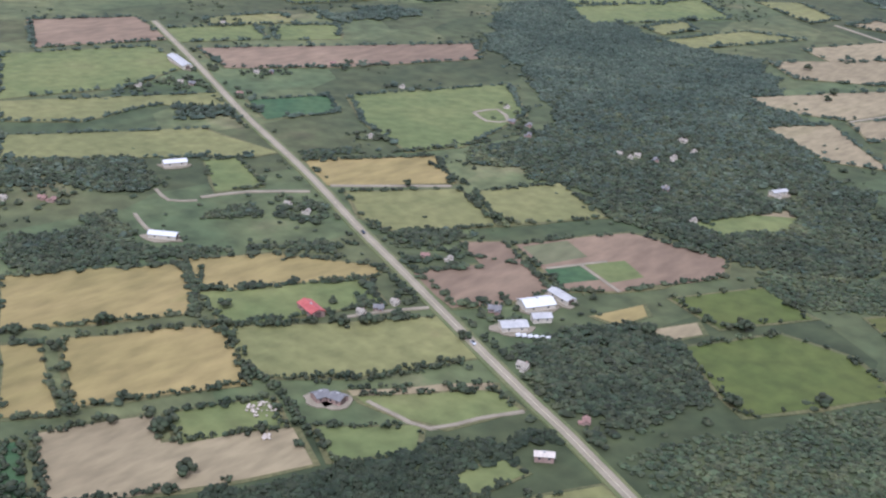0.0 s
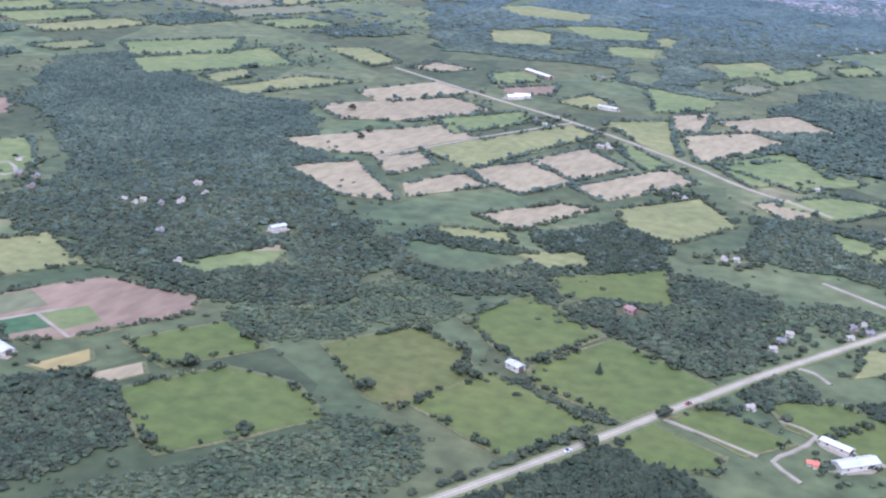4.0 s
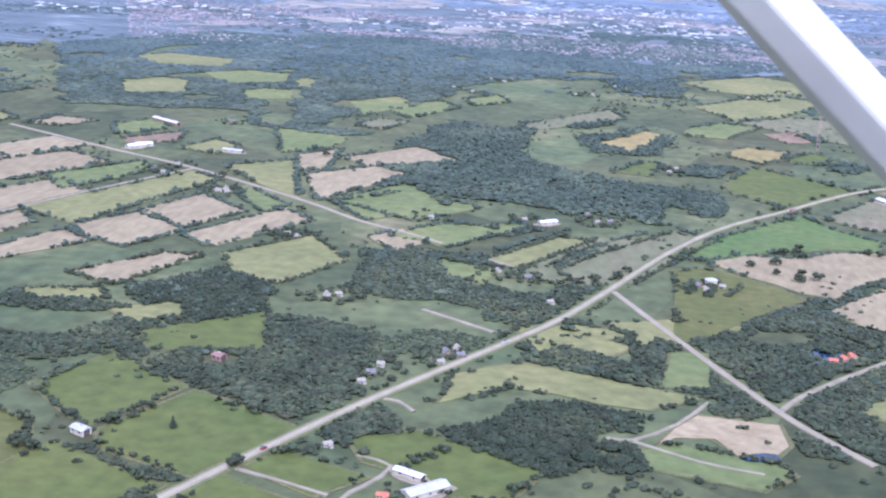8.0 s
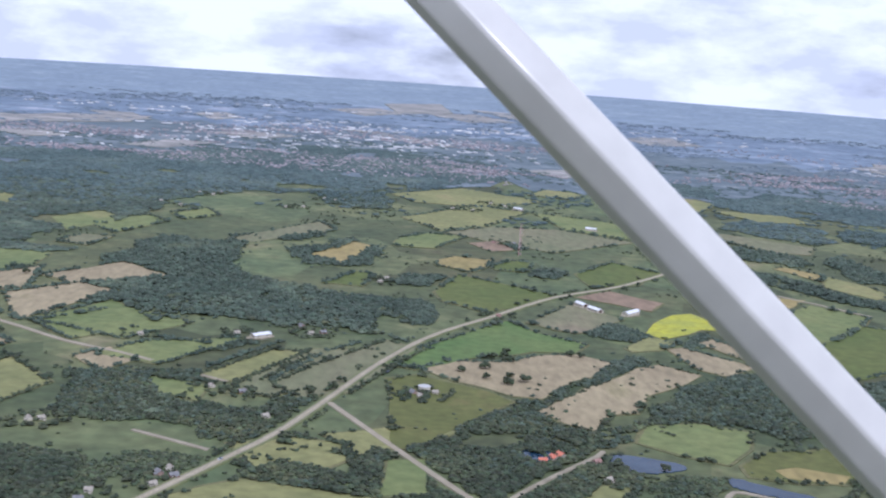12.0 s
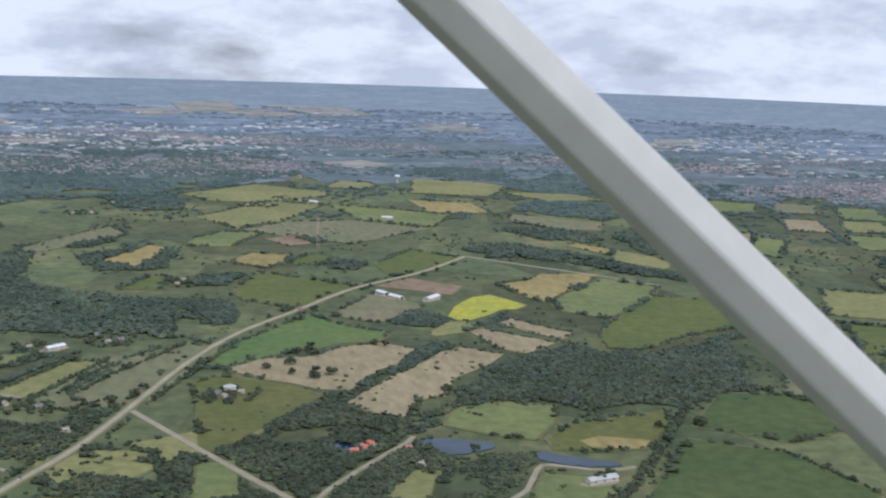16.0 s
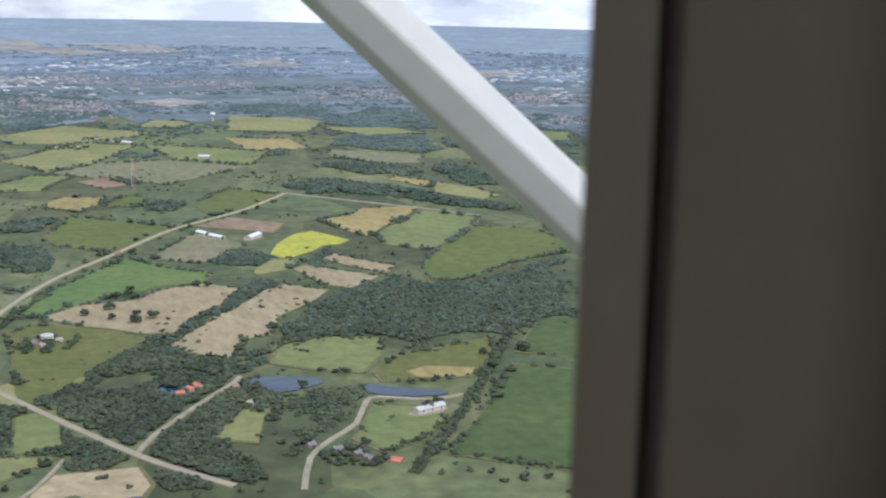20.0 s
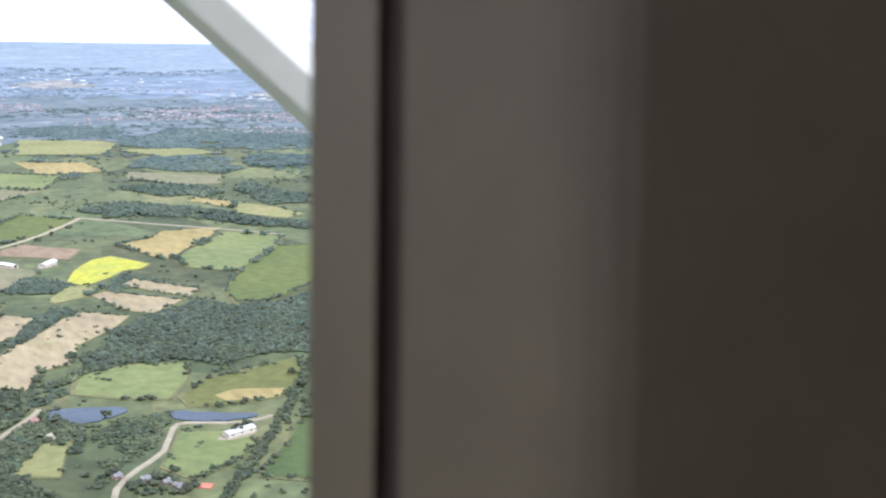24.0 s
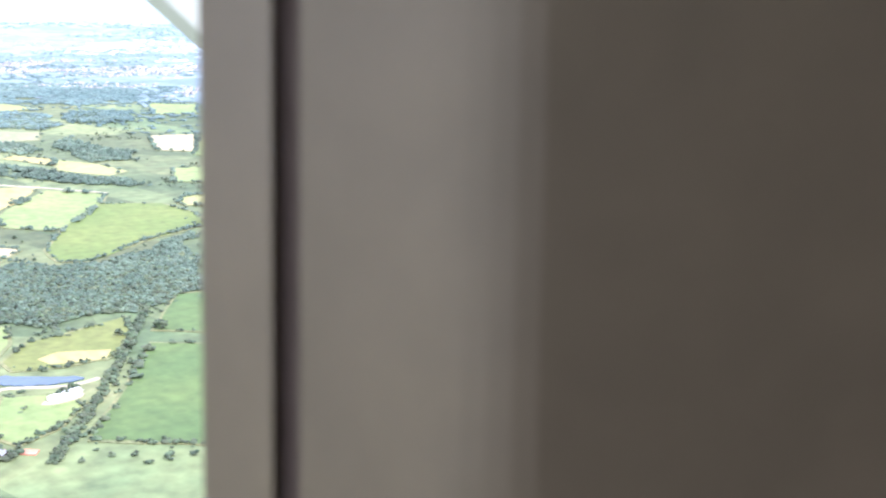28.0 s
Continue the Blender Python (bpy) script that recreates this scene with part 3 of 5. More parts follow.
field("green", [(-5, 533), (20, 583), (49, 573), (57, 552), (32, 523), (5, 509)], hedge=0.25)
field("olive", [(-85, 553), (-59, 595), (-41, 596), (-61, 541)], hedge=0.4)
field("fresh", [(40, 497), (86, 562), (135, 640), (190, 610), (215, 530), (120, 440)], hedge=0.3)
field("fresh", [(148, 668), (200, 745), (250, 735), (290, 670), (205, 628)], hedge=0.3)
field("fresh", [(130, 435), (222, 525), (320, 510), (290, 410)], hedge=0.3)

# ---- ponds ----
def pond(poly):
    for _ in range(2):
        poly = [tuple(a[i] * u + b[i] * (1 - u) for i in (0, 1)) for a, b in zip(poly, poly[1:] + poly[:1]) for u in (0.75, 0.25)]
    pts = wavy(poly, 6, 1.5, len(poly))
    FIELD_POLYS.append([(round(x, 1), round(y, 1)) for x, y in poly])
    ob = new("pond", slab("water", pts, 0.58, WATER))
    tagged(ob, "dark blue farm pond with an uneven grassy bank", "pond", "ponds")


pond([(-151, 474), (-131, 485), (-129, 473), (-146, 467)])

pond([(-49, 645), (-44, 656), (-28, 653), (-1, 645), (1, 635), (-13, 625), (-34, 620), (-46, 629)])
pond([(22, 620), (28, 625), (51, 607), (71, 600), (73, 591), (46, 592), (29, 602), (22, 608)])
pond([(-108, 649), (-96, 657), (-83, 651), (-83, 640), (-95, 629), (-103, 631)])

# ---- roads ----
ROAD_LINES = []


def smooth_line(pts, step=18.0):
    """A Catmull-Rom run of points along the line."""
    p = [np.array(q, float) for q in pts]
    p = [2 * p[0] - p[1]] + p + [2 * p[-1] - p[-2]]
    out = []
    for i in range(1, len(p) - 2):
        k = max(2, int(np.linalg.norm(p[i + 1] - p[i]) / step))
        for j in range(k):
            u = j / k
            out.append(0.5 * (2 * p[i] + (p[i + 1] - p[i - 1]) * u + (2 * p[i - 1] - 5 * p[i] + 4 * p[i + 1] - p[i + 2]) * u * u
                              + (3 * p[i] - p[i - 1] - 3 * p[i + 1] + p[i + 2]) * u ** 3))
    out.append(p[-2])
    return np.array(out)


def ribbon(name, line, half, top, mat, shift=0.0):
    """A low strip with sides along the line."""
    t = np.gradient(line, axis=0)
    t /= np.linalg.norm(t, axis=1)[:, None] + 1e-9
    n = np.stack([-t[:, 1], t[:, 0]], 1)
    v, f = [], []
    for i, (q, m) in enumerate(zip(line, n)):
        z = ground_height(*q)
        for s, h in ((half + 0.3, -0.05), (half, top), (-half, top), (-half - 0.3, -0.05)):
            w = q + m * (shift + s)
            v.append((w[0], w[1], z + h))
        if i:
            a, b = 4 * i - 4, 4 * i
            for k in range(3):
                f.append((a + k, a + k + 1, b + k + 1, b + k))
    me = mesh_of(name, v, f, mat)
    bm = bmesh.new()
    bm.from_mesh(me)
    bmesh.ops.recalc_face_normals(bm, faces=bm.faces)
    bm.to_mesh(me)
    bm.free()
    return me


def road(kind, width, pts):
    line = smooth_line(pts)
    ROAD_LINES.append((line, width))
    words = {"main": "straight two-lane country highway of pale worn asphalt", "second": "long pale two-lane concession road through fields",
             "side": "narrow pale rural side road", "lane": "narrow gravel country lane", "drive": "winding pale gravel farm drive"}[kind]
    if kind in ("main", "second"):
        ob = new("road", ribbon("verge", line, width * 0.5 + 2.0, 0.60 if kind == "main" else 0.63, VERGE))
        tagged(ob, words, "road", kind="structure")
        part("carriageway", ribbon("carriageway", line, width * 0.5, 0.68 if kind == "main" else 0.75, ASPHALT), ob, "pale worn asphalt carriageway")
        part("centre_line", ribbon("centre_line", line, 0.12, 0.72 if kind == "main" else 0.79, PAINT_LINE), ob, "thin yellowish painted centre line")
    else:
        ob = new("road", ribbon("carriageway", line, width * 0.5, 0.64 if kind == "side" else 0.62, ASPHALT if kind == "side" else GRAVEL))
        tagged(ob, words, "road", kind="structure")


road("drive", 2.2, [(-581, 80), (-561, 74), (-548, 75)])
road("drive", 2.2, [(-733, 297), (-715, 332)])
road("drive", 2.2, [(-722, 316), (-685, 300)])
road("drive", 2.2, [(-385, 386), (-358, 379), (-334, 372)])
road("drive", 2.2, [(-333, 417), (-314, 410), (-321, 386), (-327, 371), (-311, 357)])
road("main", 5.4, [(-1381, 519), (-1229, 446), (-1082, 373), (-959, 317), (-906, 291), (-845, 260), (-788, 233), (-706, 193), (-640, 162), (-615, 151), (-536, 112)])
road("second", 5.0, [(-536, 112), (-503, 155), (-465, 212), (-414, 324), (-385, 394), (-348, 480), (-292, 595), (-264, 654), (-238, 731), (-200, 850), (-158, 948), (-103, 1033), (-35, 1137), (41, 1214), (92, 1281), (119, 1322)])
road("side", 4.2, [(119, 1322), (160, 1283), (248, 1201), (299, 1146)])
road("lane", 3.3, [(-744, 740), (-702, 868), (-656, 986)])
road("side", 4.6, [(-924, 1113), (-772, 1039), (-656, 986), (-525, 906), (-454, 853), (-406, 829), (-375, 810)])
road("side", 4.6, [(-234, 730), (-200, 667), (-162, 598), (-128, 540), (-107, 511), (-83, 483)])
road("lane", 3.3, [(-128, 539), (-115, 567), (-83, 613), (-56, 648), (-50, 660)])
road("lane", 3.3, [(-50, 468), (-37, 511), (-19, 535), (1, 556), (17, 592), (28, 598), (57, 585), (80, 590)])
road("lane", 3.3, [(-955, 226), (-943, 256), (-917, 286)])
road("lane", 3.3, [(-916, 304), (-862, 365)])
road("drive", 2.2, [(-698, 110), (-681, 110), (-662, 112), (-652, 135), (-642, 154)])
road("lane", 3.3, [(-353, 646), (-331, 634), (-300, 617)])
road("lane", 3.3, [(-332, 779), (-311, 766)])
road("drive", 2.2, [(-341, 490), (-330, 489), (-319, 478)])
road("drive", 2.2, [(-217, 476), (-203, 478), (-182, 505), (-166, 542)])
road("drive", 2.2, [(-203, 476), (-169, 461), (-138, 456)])
road("lane", 3.3, [(-965, 517), (-958, 538), (-932, 519), (-943, 505), (-965, 516)])
road("drive", 2.2, [(-986, 215), (-964, 208), (-952, 221)])
road("drive", 2.2, [(-959, 178), (-934, 168), (-923, 171)])
road("drive", 2.2, [(-767, 166), (-758, 186), (-745, 207)])


def clear_of_roads(x, y, gap):
    ok = np.ones(len(x), bool)
    for line, w in ROAD_LINES:
        reach = w * 0.5 + gap
        lo, hi = line.min(0) - reach, line.max(0) + reach
        near = np.nonzero(ok & (x > lo[0]) & (x < hi[0]) & (y > lo[1]) & (y < hi[1]))[0]
        if not len(near):
            continue
        px, py = x[near], y[near]
        best = np.full(len(near), 1e9)
        for a, b in zip(line[:-1], line[1:]):
            d = b - a
            u = np.clip(((px - a[0]) * d[0] + (py - a[1]) * d[1]) / (d @ d + 1e-9), 0, 1)
            best = np.minimum(best, (px - a[0] - u * d[0]) ** 2 + (py - a[1] - u * d[1]) ** 2)
        ok[near[best < reach * reach]] = False
    return ok


# ---- trees ----
PHI = (1 + 5 ** 0.5) / 2
ICO_V = np.array([(-1, PHI, 0), (1, PHI, 0), (-1, -PHI, 0), (1, -PHI, 0), (0, -1, PHI), (0, 1, PHI), (0, -1, -PHI), (0, 1, -PHI),
                  (PHI, 0, -1), (PHI, 0, 1), (-PHI, 0, -1), (-PHI, 0, 1)], float) / math.hypot(1, PHI)
ICO_F = np.array([(0, 11, 5), (0, 5, 1), (0, 1, 7), (0, 7, 10), (0, 10, 11), (1, 5, 9), (5, 11, 4), (11, 10, 2), (10, 7, 6), (7, 1, 8),
                  (3, 9, 4), (3, 4, 2), (3, 2, 6), (3, 6, 8), (3, 8, 9), (4, 9, 5), (2, 4, 11), (6, 2, 10), (8, 6, 7), (9, 8, 1)])


def broad_crown(rng, clumps, spread=0.62, big=1.25, skirt=False):
    """A crown of uneven leaf clumps in a unit tree, 1 m high and about 1 m wide."""
    vs, fs = [], []
    for k in range(clumps):
        a, r = rng.uniform(0, math.tau), spread * 0.5 * math.sqrt(rng.uniform(0, 1))
        z = 0.40 + (0.42 if skirt else 0.5) * rng.uniform(0, 1) * (1 - 0.6 * r / (spread * 0.5))
        s = rng.uniform(0.55, 1.0) * 0.46 / (clumps ** 0.30) * big
        v = ICO_V * rng.uniform(0.55, 1.45, (12, 1)) * s * np.array((1.1, 1.1, 0.9))
        c, n = math.cos(a * 3), math.sin(a * 3)
        v = v @ np.array([(c, -n, 0), (n, c, 0), (0, 0, 1)])
        if skirt and k == 0:
            v, r, z = ICO_V * rng.uniform(0.85, 1.15, (12, 1)) * np.array((0.55, 0.55, 0.26)), 0.0, 0.36
        faces = ICO_F
        if skirt:                                   # the closed canopy hides the undersides
            tri = v[ICO_F]
            faces = ICO_F[np.cross(tri[:, 1] - tri[:, 0], tri[:, 2] - tri[:, 0])[:, 2] > -0.35 * s * s]
        fs.append(faces + 12 * k)
        vs.append(v + (r * math.cos(a), r * math.sin(a), z))
    return np.concatenate(vs), np.concatenate(fs)


def pine_crown(rng, tiers):
    """Ragged cone tiers of a unit conifer."""
    vs, fs, n, base = [], [], 7, 0
    for k in range(tiers):
        z0, z1 = 0.12 + 0.8 * k / tiers, 0.12 + 0.8 * (k + 1.45) / tiers
        r = 0.37 * (1 - k / (tiers + 0.4))
        a = np.arange(n) * math.tau / n + rng.uniform(0, 1)
        rr = r * rng.uniform(0.7, 1.25, n)
        ring = np.stack([rr * np.cos(a), rr * np.sin(a), z0 + rng.uniform(-0.03, 0.03, n)], 1)
        vs += [ring, np.array([(0, 0, min(1.0, z1))])]
        fs.append(np.array([(base + i, base + (i + 1) % n, base + n) for i in range(n)]))
        base += n + 1
    return np.concatenate(vs), np.concatenate(fs)


def stand(name, x, y, sizes, crowns, mat, squash=1.0):
    """All the crowns of a wood in one mesh."""
    rng = np.random.default_rng(len(x))
    vs, fs, base = [], [], 0
    pick = rng.integers(0, len(crowns), len(x))
    for c, (cv, cf) in enumerate(crowns):
        sel = np.nonzero(pick == c)[0]
        if not len(sel):
            continue
        a = rng.uniform(0, math.tau, len(sel))
        s = sizes[sel]
        co, si = np.cos(a)[:, None], np.sin(a)[:, None]
        wide = s[:, None] * rng.uniform(1.0, 1.35, (len(sel), 1))
        vx = (cv[:, 0] * co - cv[:, 1] * si) * wide + x[sel][:, None]
        vy = (cv[:, 0] * si + cv[:, 1] * co) * wide + y[sel][:, None]
        gz = ground_heights(x[sel], y[sel])
        vz = (cv[:, 2][None, :] - 0.08) * s[:, None] * squash + gz[:, None]
        vs.append(np.stack([vx, vy, vz], 2).reshape(-1, 3))
        fs.append((cf[None] + (np.arange(len(sel)) * len(cv))[:, None, None] + base).reshape(-1, 3))
        base += len(sel) * len(cv)
    return array_mesh(name, np.concatenate(vs), np.concatenate(fs), mat)


crng = np.random.default_rng(7)
WOOD_CROWNS = [broad_crown(crng, 5, 1.0, 1.1) for _ in range(10)]
CLOSE_CROWNS = [broad_crown(crng, 5, 1.1, 0.95, True) for _ in range(14)]
THIN_CROWNS = [broad_crown(crng, 3, 1.1, 0.95, True) for _ in range(12)]
SCRUB_CROWNS = [broad_crown(crng, 3, 1.0, 0.9, True) for _ in range(8)]
PINE_CROWNS = [pine_crown(crng, 5) for _ in range(8)]
FAR_CROWNS = [broad_crown(crng, 2, 1.2, 0.9, True) for _ in range(6)]
FULL_CROWNS = [broad_crown(crng, 16, 0.95) for _ in range(5)]
FULL_PINES = [pine_crown(crng, 9) for _ in range(2)]
WOOD_KINDS = {   # spacing, mean height, crowns, material, words
    "mixed": (3.3, 4.4, CLOSE_CROWNS, LEAVES, "dense dark green broadleaf woodland canopy"),
    "scrub": (3.0, 3.3, SCRUB_CROWNS, SCRUB, "low young woodland and scrub, paler green"),
    "pine": (2.8, 4.5, PINE_CROWNS + CLOSE_CROWNS, NEEDLES, "plantation of dark green conifers in close rows"),
    "far": (6.4, 4.8, FAR_CROWNS, FAR_HAZE_LEAVES, "distant woodland canopy tinted blue-green for haze"),
}
WOOD_POLYS = []
KEEP_CLEAR = []          # yards where no trees stand: x, y, radius


def edge_distance(poly, x, y):
    best = np.full(len(x), 1e9)
    for (ax, ay), (bx, by) in zip(poly, list(poly[1:]) + [poly[0]]):
        dx, dy = bx - ax, by - ay
        u = np.clip(((x - ax) * dx + (y - ay) * dy) / (dx * dx + dy * dy + 1e-9), 0, 1)
        best = np.minimum(best, np.hypot(x - ax - u * dx, y - ay - u * dy))
    return best


def wood(kind, poly):
    gap, tall, crowns, mat, words = WOOD_KINDS[kind]
    k = len(WOOD_POLYS)
    rng = np.random.default_rng(500 + k)
    edge = [tuple(q) for q in wavy(poly, 22, 6.5, 900 + k)]
    WOOD_POLYS.append(edge)
    lo, hi = np.min(edge, 0), np.max(edge, 0)
    far = math.hypot((lo[0] + hi[0]) * 0.5, (lo[1] + hi[1]) * 0.5) > 1150
    if far and kind != "far":
        gap *= 1.6
    xs, ys = np.meshgrid(np.arange(lo[0], hi[0], gap), np.arange(lo[1], hi[1], gap))
    x, y = xs.ravel() + rng.normal(0, gap * 0.3, xs.size), ys.ravel() + rng.normal(0, gap * 0.3, xs.size)
    within = inside(edge, x, y)
    x, y = x[within], y[within]
    keep = np.ones(len(x), bool)
    lump = np.array([noise.noise((p * 0.012, q * 0.012, k)) for p, q in zip(x, y)])
    keep &= (lump > -0.40) if kind != "scrub" else (lump > -0.4)
    keep &= rng.uniform(0, 1, len(x)) < 0.94
    for earlier in WOOD_POLYS[:-1]:
        keep &= ~inside(earlier, x, y)
    keep &= clear_of_roads(x, y, 4.0)
    for f in FIELD_POLYS:
        keep &= ~inside(f, x, y)
    for px, py, gap in KEEP_CLEAR:
        keep &= (x - px) ** 2 + (y - py) ** 2 > gap * gap
    depth = edge_distance(edge, x, y)
    ragged = np.array([noise.noise((p * 0.045, q * 0.045, 3.0)) for p, q in zip(x, y)])
    keep &= depth > 13 * ragged * rng.uniform(0, 1, len(x)) + 2
    keep &= (ragged > -0.62) | (rng.uniform(0, 1, len(x)) < 0.25)
    x, y, lump, depth = x[keep], y[keep], lump[keep], depth[keep]
    if not len(x):
        return
    sizes = tall * rng.uniform(0.68, 1.22, len(x)) * (1 + 0.25 * lump) * (1.45 if far else 1) * np.clip(0.66 + depth / 36, 0, 1)
    if kind == "far":
        sizes *= 1.25
    elif kind != "pine":
        rim = np.array(edge)[rng.integers(0, len(edge), len(edge) * 2)] + rng.normal(0, 9, (len(edge) * 2, 2))
        ok = clear_of_roads(rim[:, 0], rim[:, 1], 4.0) & ~inside(edge, rim[:, 0], rim[:, 1])
        x, y = np.concatenate([x, rim[ok, 0]]), np.concatenate([y, rim[ok, 1]])
        sizes = np.concatenate([sizes, rng.uniform(1.5, 3.6, ok.sum())])
    squash = {"far": 0.5, "scrub": 0.75}.get(kind, 0.9)
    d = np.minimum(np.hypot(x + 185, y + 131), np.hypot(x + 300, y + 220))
    d = d + rng.normal(0, 120, len(d))             # jitter blends the edges of the painted haze tints
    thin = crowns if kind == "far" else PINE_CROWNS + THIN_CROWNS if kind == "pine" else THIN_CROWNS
    # Leaf colours by distance from the camera, haze painted into the farther ones.
    for lo, hi, shapes, leaf in ((0, 500, crowns, mat), (500, 950, thin, mat), (950, 1900, thin, MID_HAZE_LEAVES), (1900, 9999, thin, FAR_HAZE_LEAVES)):
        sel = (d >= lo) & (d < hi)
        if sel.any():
            ob = new("woodland", stand("canopy", x[sel], y[sel], sizes[sel], shapes, MID_HAZE_LEAVES if leaf is FAR_HAZE_LEAVES and hi < 1000 else leaf, squash))
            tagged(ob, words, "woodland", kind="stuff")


# ---- the aircraft: wing strut and door post beside the seat ----
SEAT = Vector((-185.118, -130.830, 265.305))
AHEAD = Vector((0.80, 0.60, 0.0))
LEFT = Vector((-0.60, 0.80, 0.0))
CABIN = material("grey_brown_cabin_plastic", (0.136, 0.099, 0.058), (0.155, 0.113, 0.066), 4.0, rough=0.6, fine=26.0, bump=0.03, mottle=0.05)
RUBBER = material("dark_rubber_seal", (0.150, 0.107, 0.084), (0.180, 0.131, 0.104), 9.0, rough=0.7)
# Near-black so the unseen shell bounces little light onto the post.
LINING = material("cabin_lining", (0.035, 0.031, 0.027), (0.05, 0.044, 0.038), 3.0, rough=0.85, fine=20.0)
STEEL = material("bolt_steel", (0.55, 0.55, 0.56), (0.48, 0.48, 0.5), 30.0, rough=0.3, metal=1.0)
aircraft = new("light_aircraft")
aircraft.location = SEAT
tagged(aircraft, "high-wing light aircraft with white strut and dull brown cabin trim", "aircraft")


def section(c, t, sharp):
    """A streamlined outline: chord from the tail at 0 to the nose at c."""
    ring = []
    for k in range(30):
        a = math.tau * (k + 0.5) / 30
        u = 0.5 - 0.5 * math.cos(a)
        w = 0.5 * t * (1.9 * math.sqrt(u) * (1 - u) ** sharp + 0.16 * min(1.0, 12 * u, 12 * (1 - u)))
        ring.append((c * (1 - u), w if a <= math.pi else -w))
    return ring


def strut_section():
    """Two flat flanks that meet in a soft ridge, a rounded lower lip and a long fairing behind, as (chord, thickness)."""
    ring = [(0.0585, -0.010), (0.0555, 0.004), (0.006, 0.037), (-0.043, 0.017), (-0.0585, -0.002), (-0.046, -0.04), (0.0, -0.085), (0.046, -0.045)]
    for _ in range(3):
        ring = [tuple(a[i] * u + b[i] * (1 - u) for i in (0, 1)) for a, b in zip(ring, ring[1:] + ring[:1]) for u in (0.92, 0.08)]
    side, face = (0.485, -0.875), (-0.875, -0.485)
    return [(0.048 + u * side[0] + w * face[0], -0.004 + u * side[1] + w * face[1]) for u, w in ring]


def loft(name, stations, mat, smooth=True):
    """A closed skin through rings of points."""
    n = len(stations[0])
    v, f = [p for ring in stations for p in ring], []
    for i in range(len(stations) - 1):
        for k in range(n):
            f.append((i * n + k, i * n + (k + 1) % n, (i + 1) * n + (k + 1) % n, (i + 1) * n + k))
    f += [tuple(range(n))[::-1], tuple((len(stations) - 1) * n + k for k in range(n))]
    me = mesh_of(name, v, f, mat, smooth)
    bm = bmesh.new()
    bm.from_mesh(me)
    bmesh.ops.recalc_face_normals(bm, faces=bm.faces)
    bm.to_mesh(me)
    bm.free()
    return me


def box_mesh(name, o, x, y, z, mat, bevel=0.0):
    """A box from the corner o along the three edges x, y, z."""
    bm = bmesh.new()
    bmesh.ops.create_cube(bm, size=1.0)
    o, x, y, z = Vector(o), Vector(x), Vector(y), Vector(z)
    for q in bm.verts:
        q.co = o + x * (q.co.x + 0.5) + y * (q.co.y + 0.5) + z * (q.co.z + 0.5)
    if bevel:
        bmesh.ops.bevel(bm, geom=list(bm.edges), offset=bevel, segments=2, affect="EDGES")
    bmesh.ops.recalc_face_normals(bm, faces=bm.faces)
    me = bpy.data.meshes.new(name)
    bm.to_mesh(me)
    bm.free()
    me.materials.append(mat)
    return me


def build_strut():
    low, high = Vector((0.9785, 1.888, -0.5489)), Vector((0.3271, 2.0428, 0.0451))
    along = (high - low).normalized()
    chord = (AHEAD - along * AHEAD.dot(along)).normalized()
    thick = along.cross(chord)
    twist = 0.1663
    chord, thick = chord * math.cos(twist) + thick * math.sin(twist), thick * math.cos(twist) - chord * math.sin(twist)
    foot, tip = low - along * 0.27, low + along * ((0.80 - low.z) / along.z)
    ring = strut_section()
    rings = [[o + chord * p * k + thick * q * k for p, q in ring]
             for o, k in ((foot, 0.93), (foot + along * 0.012, 1.0), (foot + along * 0.6, 1.0), (foot + along * 1.5, 1.0), (tip, 1.0))]
    strut = part("wing_strut", loft("strut", rings, WHITE_PAINT), aircraft, "glossy white streamlined wing strut")
    mid = chord * 0.05
    ear = [[foot + along * s + mid + chord * p + thick * q for p, q in ((-0.028, -0.016), (0.028, -0.016), (0.028, 0.016), (-0.028, 0.016))] for s in (-0.16, 0.0)]
    part("fitting", loft("fitting", ear, STEEL, False), strut, "dull metal strut fitting")
    bm = bmesh.new()
    bmesh.ops.create_cone(bm, cap_ends=True, segments=6, radius1=0.013, radius2=0.012, depth=0.05)
    bm.transform(Matrix.Translation(foot - along * 0.03 + mid) @ thick.to_track_quat("Z", "Y").to_matrix().to_4x4())
    me = bpy.data.meshes.new("bolt")
    bm.to_mesh(me)
    bm.free()
    me.materials.append(STEEL)
    part("bolt", me, strut, "bright hexagonal bolt")


# Out of view; added to keep direct sun off the strut.
def build_wing():
    rings = []
    for out in (-0.9, 0.4, 2.2, 4.6):
        # Set back so that forward sky light reaches the strut's front flank.
        o = LEFT * out + AHEAD * -1.2 + Vector((0, 0, 0.90 + 0.03 * out))
        rings.append([o + AHEAD * p + Vector((0, 0, q)) for p, q in section(1.6, 0.20, 0.8)])
    part("wing", loft("wing", rings, WHITE_PAINT), aircraft, "white high wing panel, out of view, shading the strut")


def polar(az, r):
    return (r * math.sin(radians(az)), r * math.cos(radians(az)))


LEAN = (0.0396, 0.0907)          # the door post leans forwards and out


def wall_strip(name, plan, mat, z0=-0.95, z1=0.76, back=0.03):
    """An upright curved strip with thickness along the plan line."""
    rings = []
    for x, y in plan:
        d = math.hypot(x, y)
        ox, oy = x * (1 + back / d), y * (1 + back / d)
        rings.append([Vector((a + LEAN[0] * z, b + LEAN[1] * z, z)) for a, b, z in ((x, y, z0), (x, y, z1), (ox, oy, z1), (ox, oy, z0))])
    return loft(name, rings, mat, False)


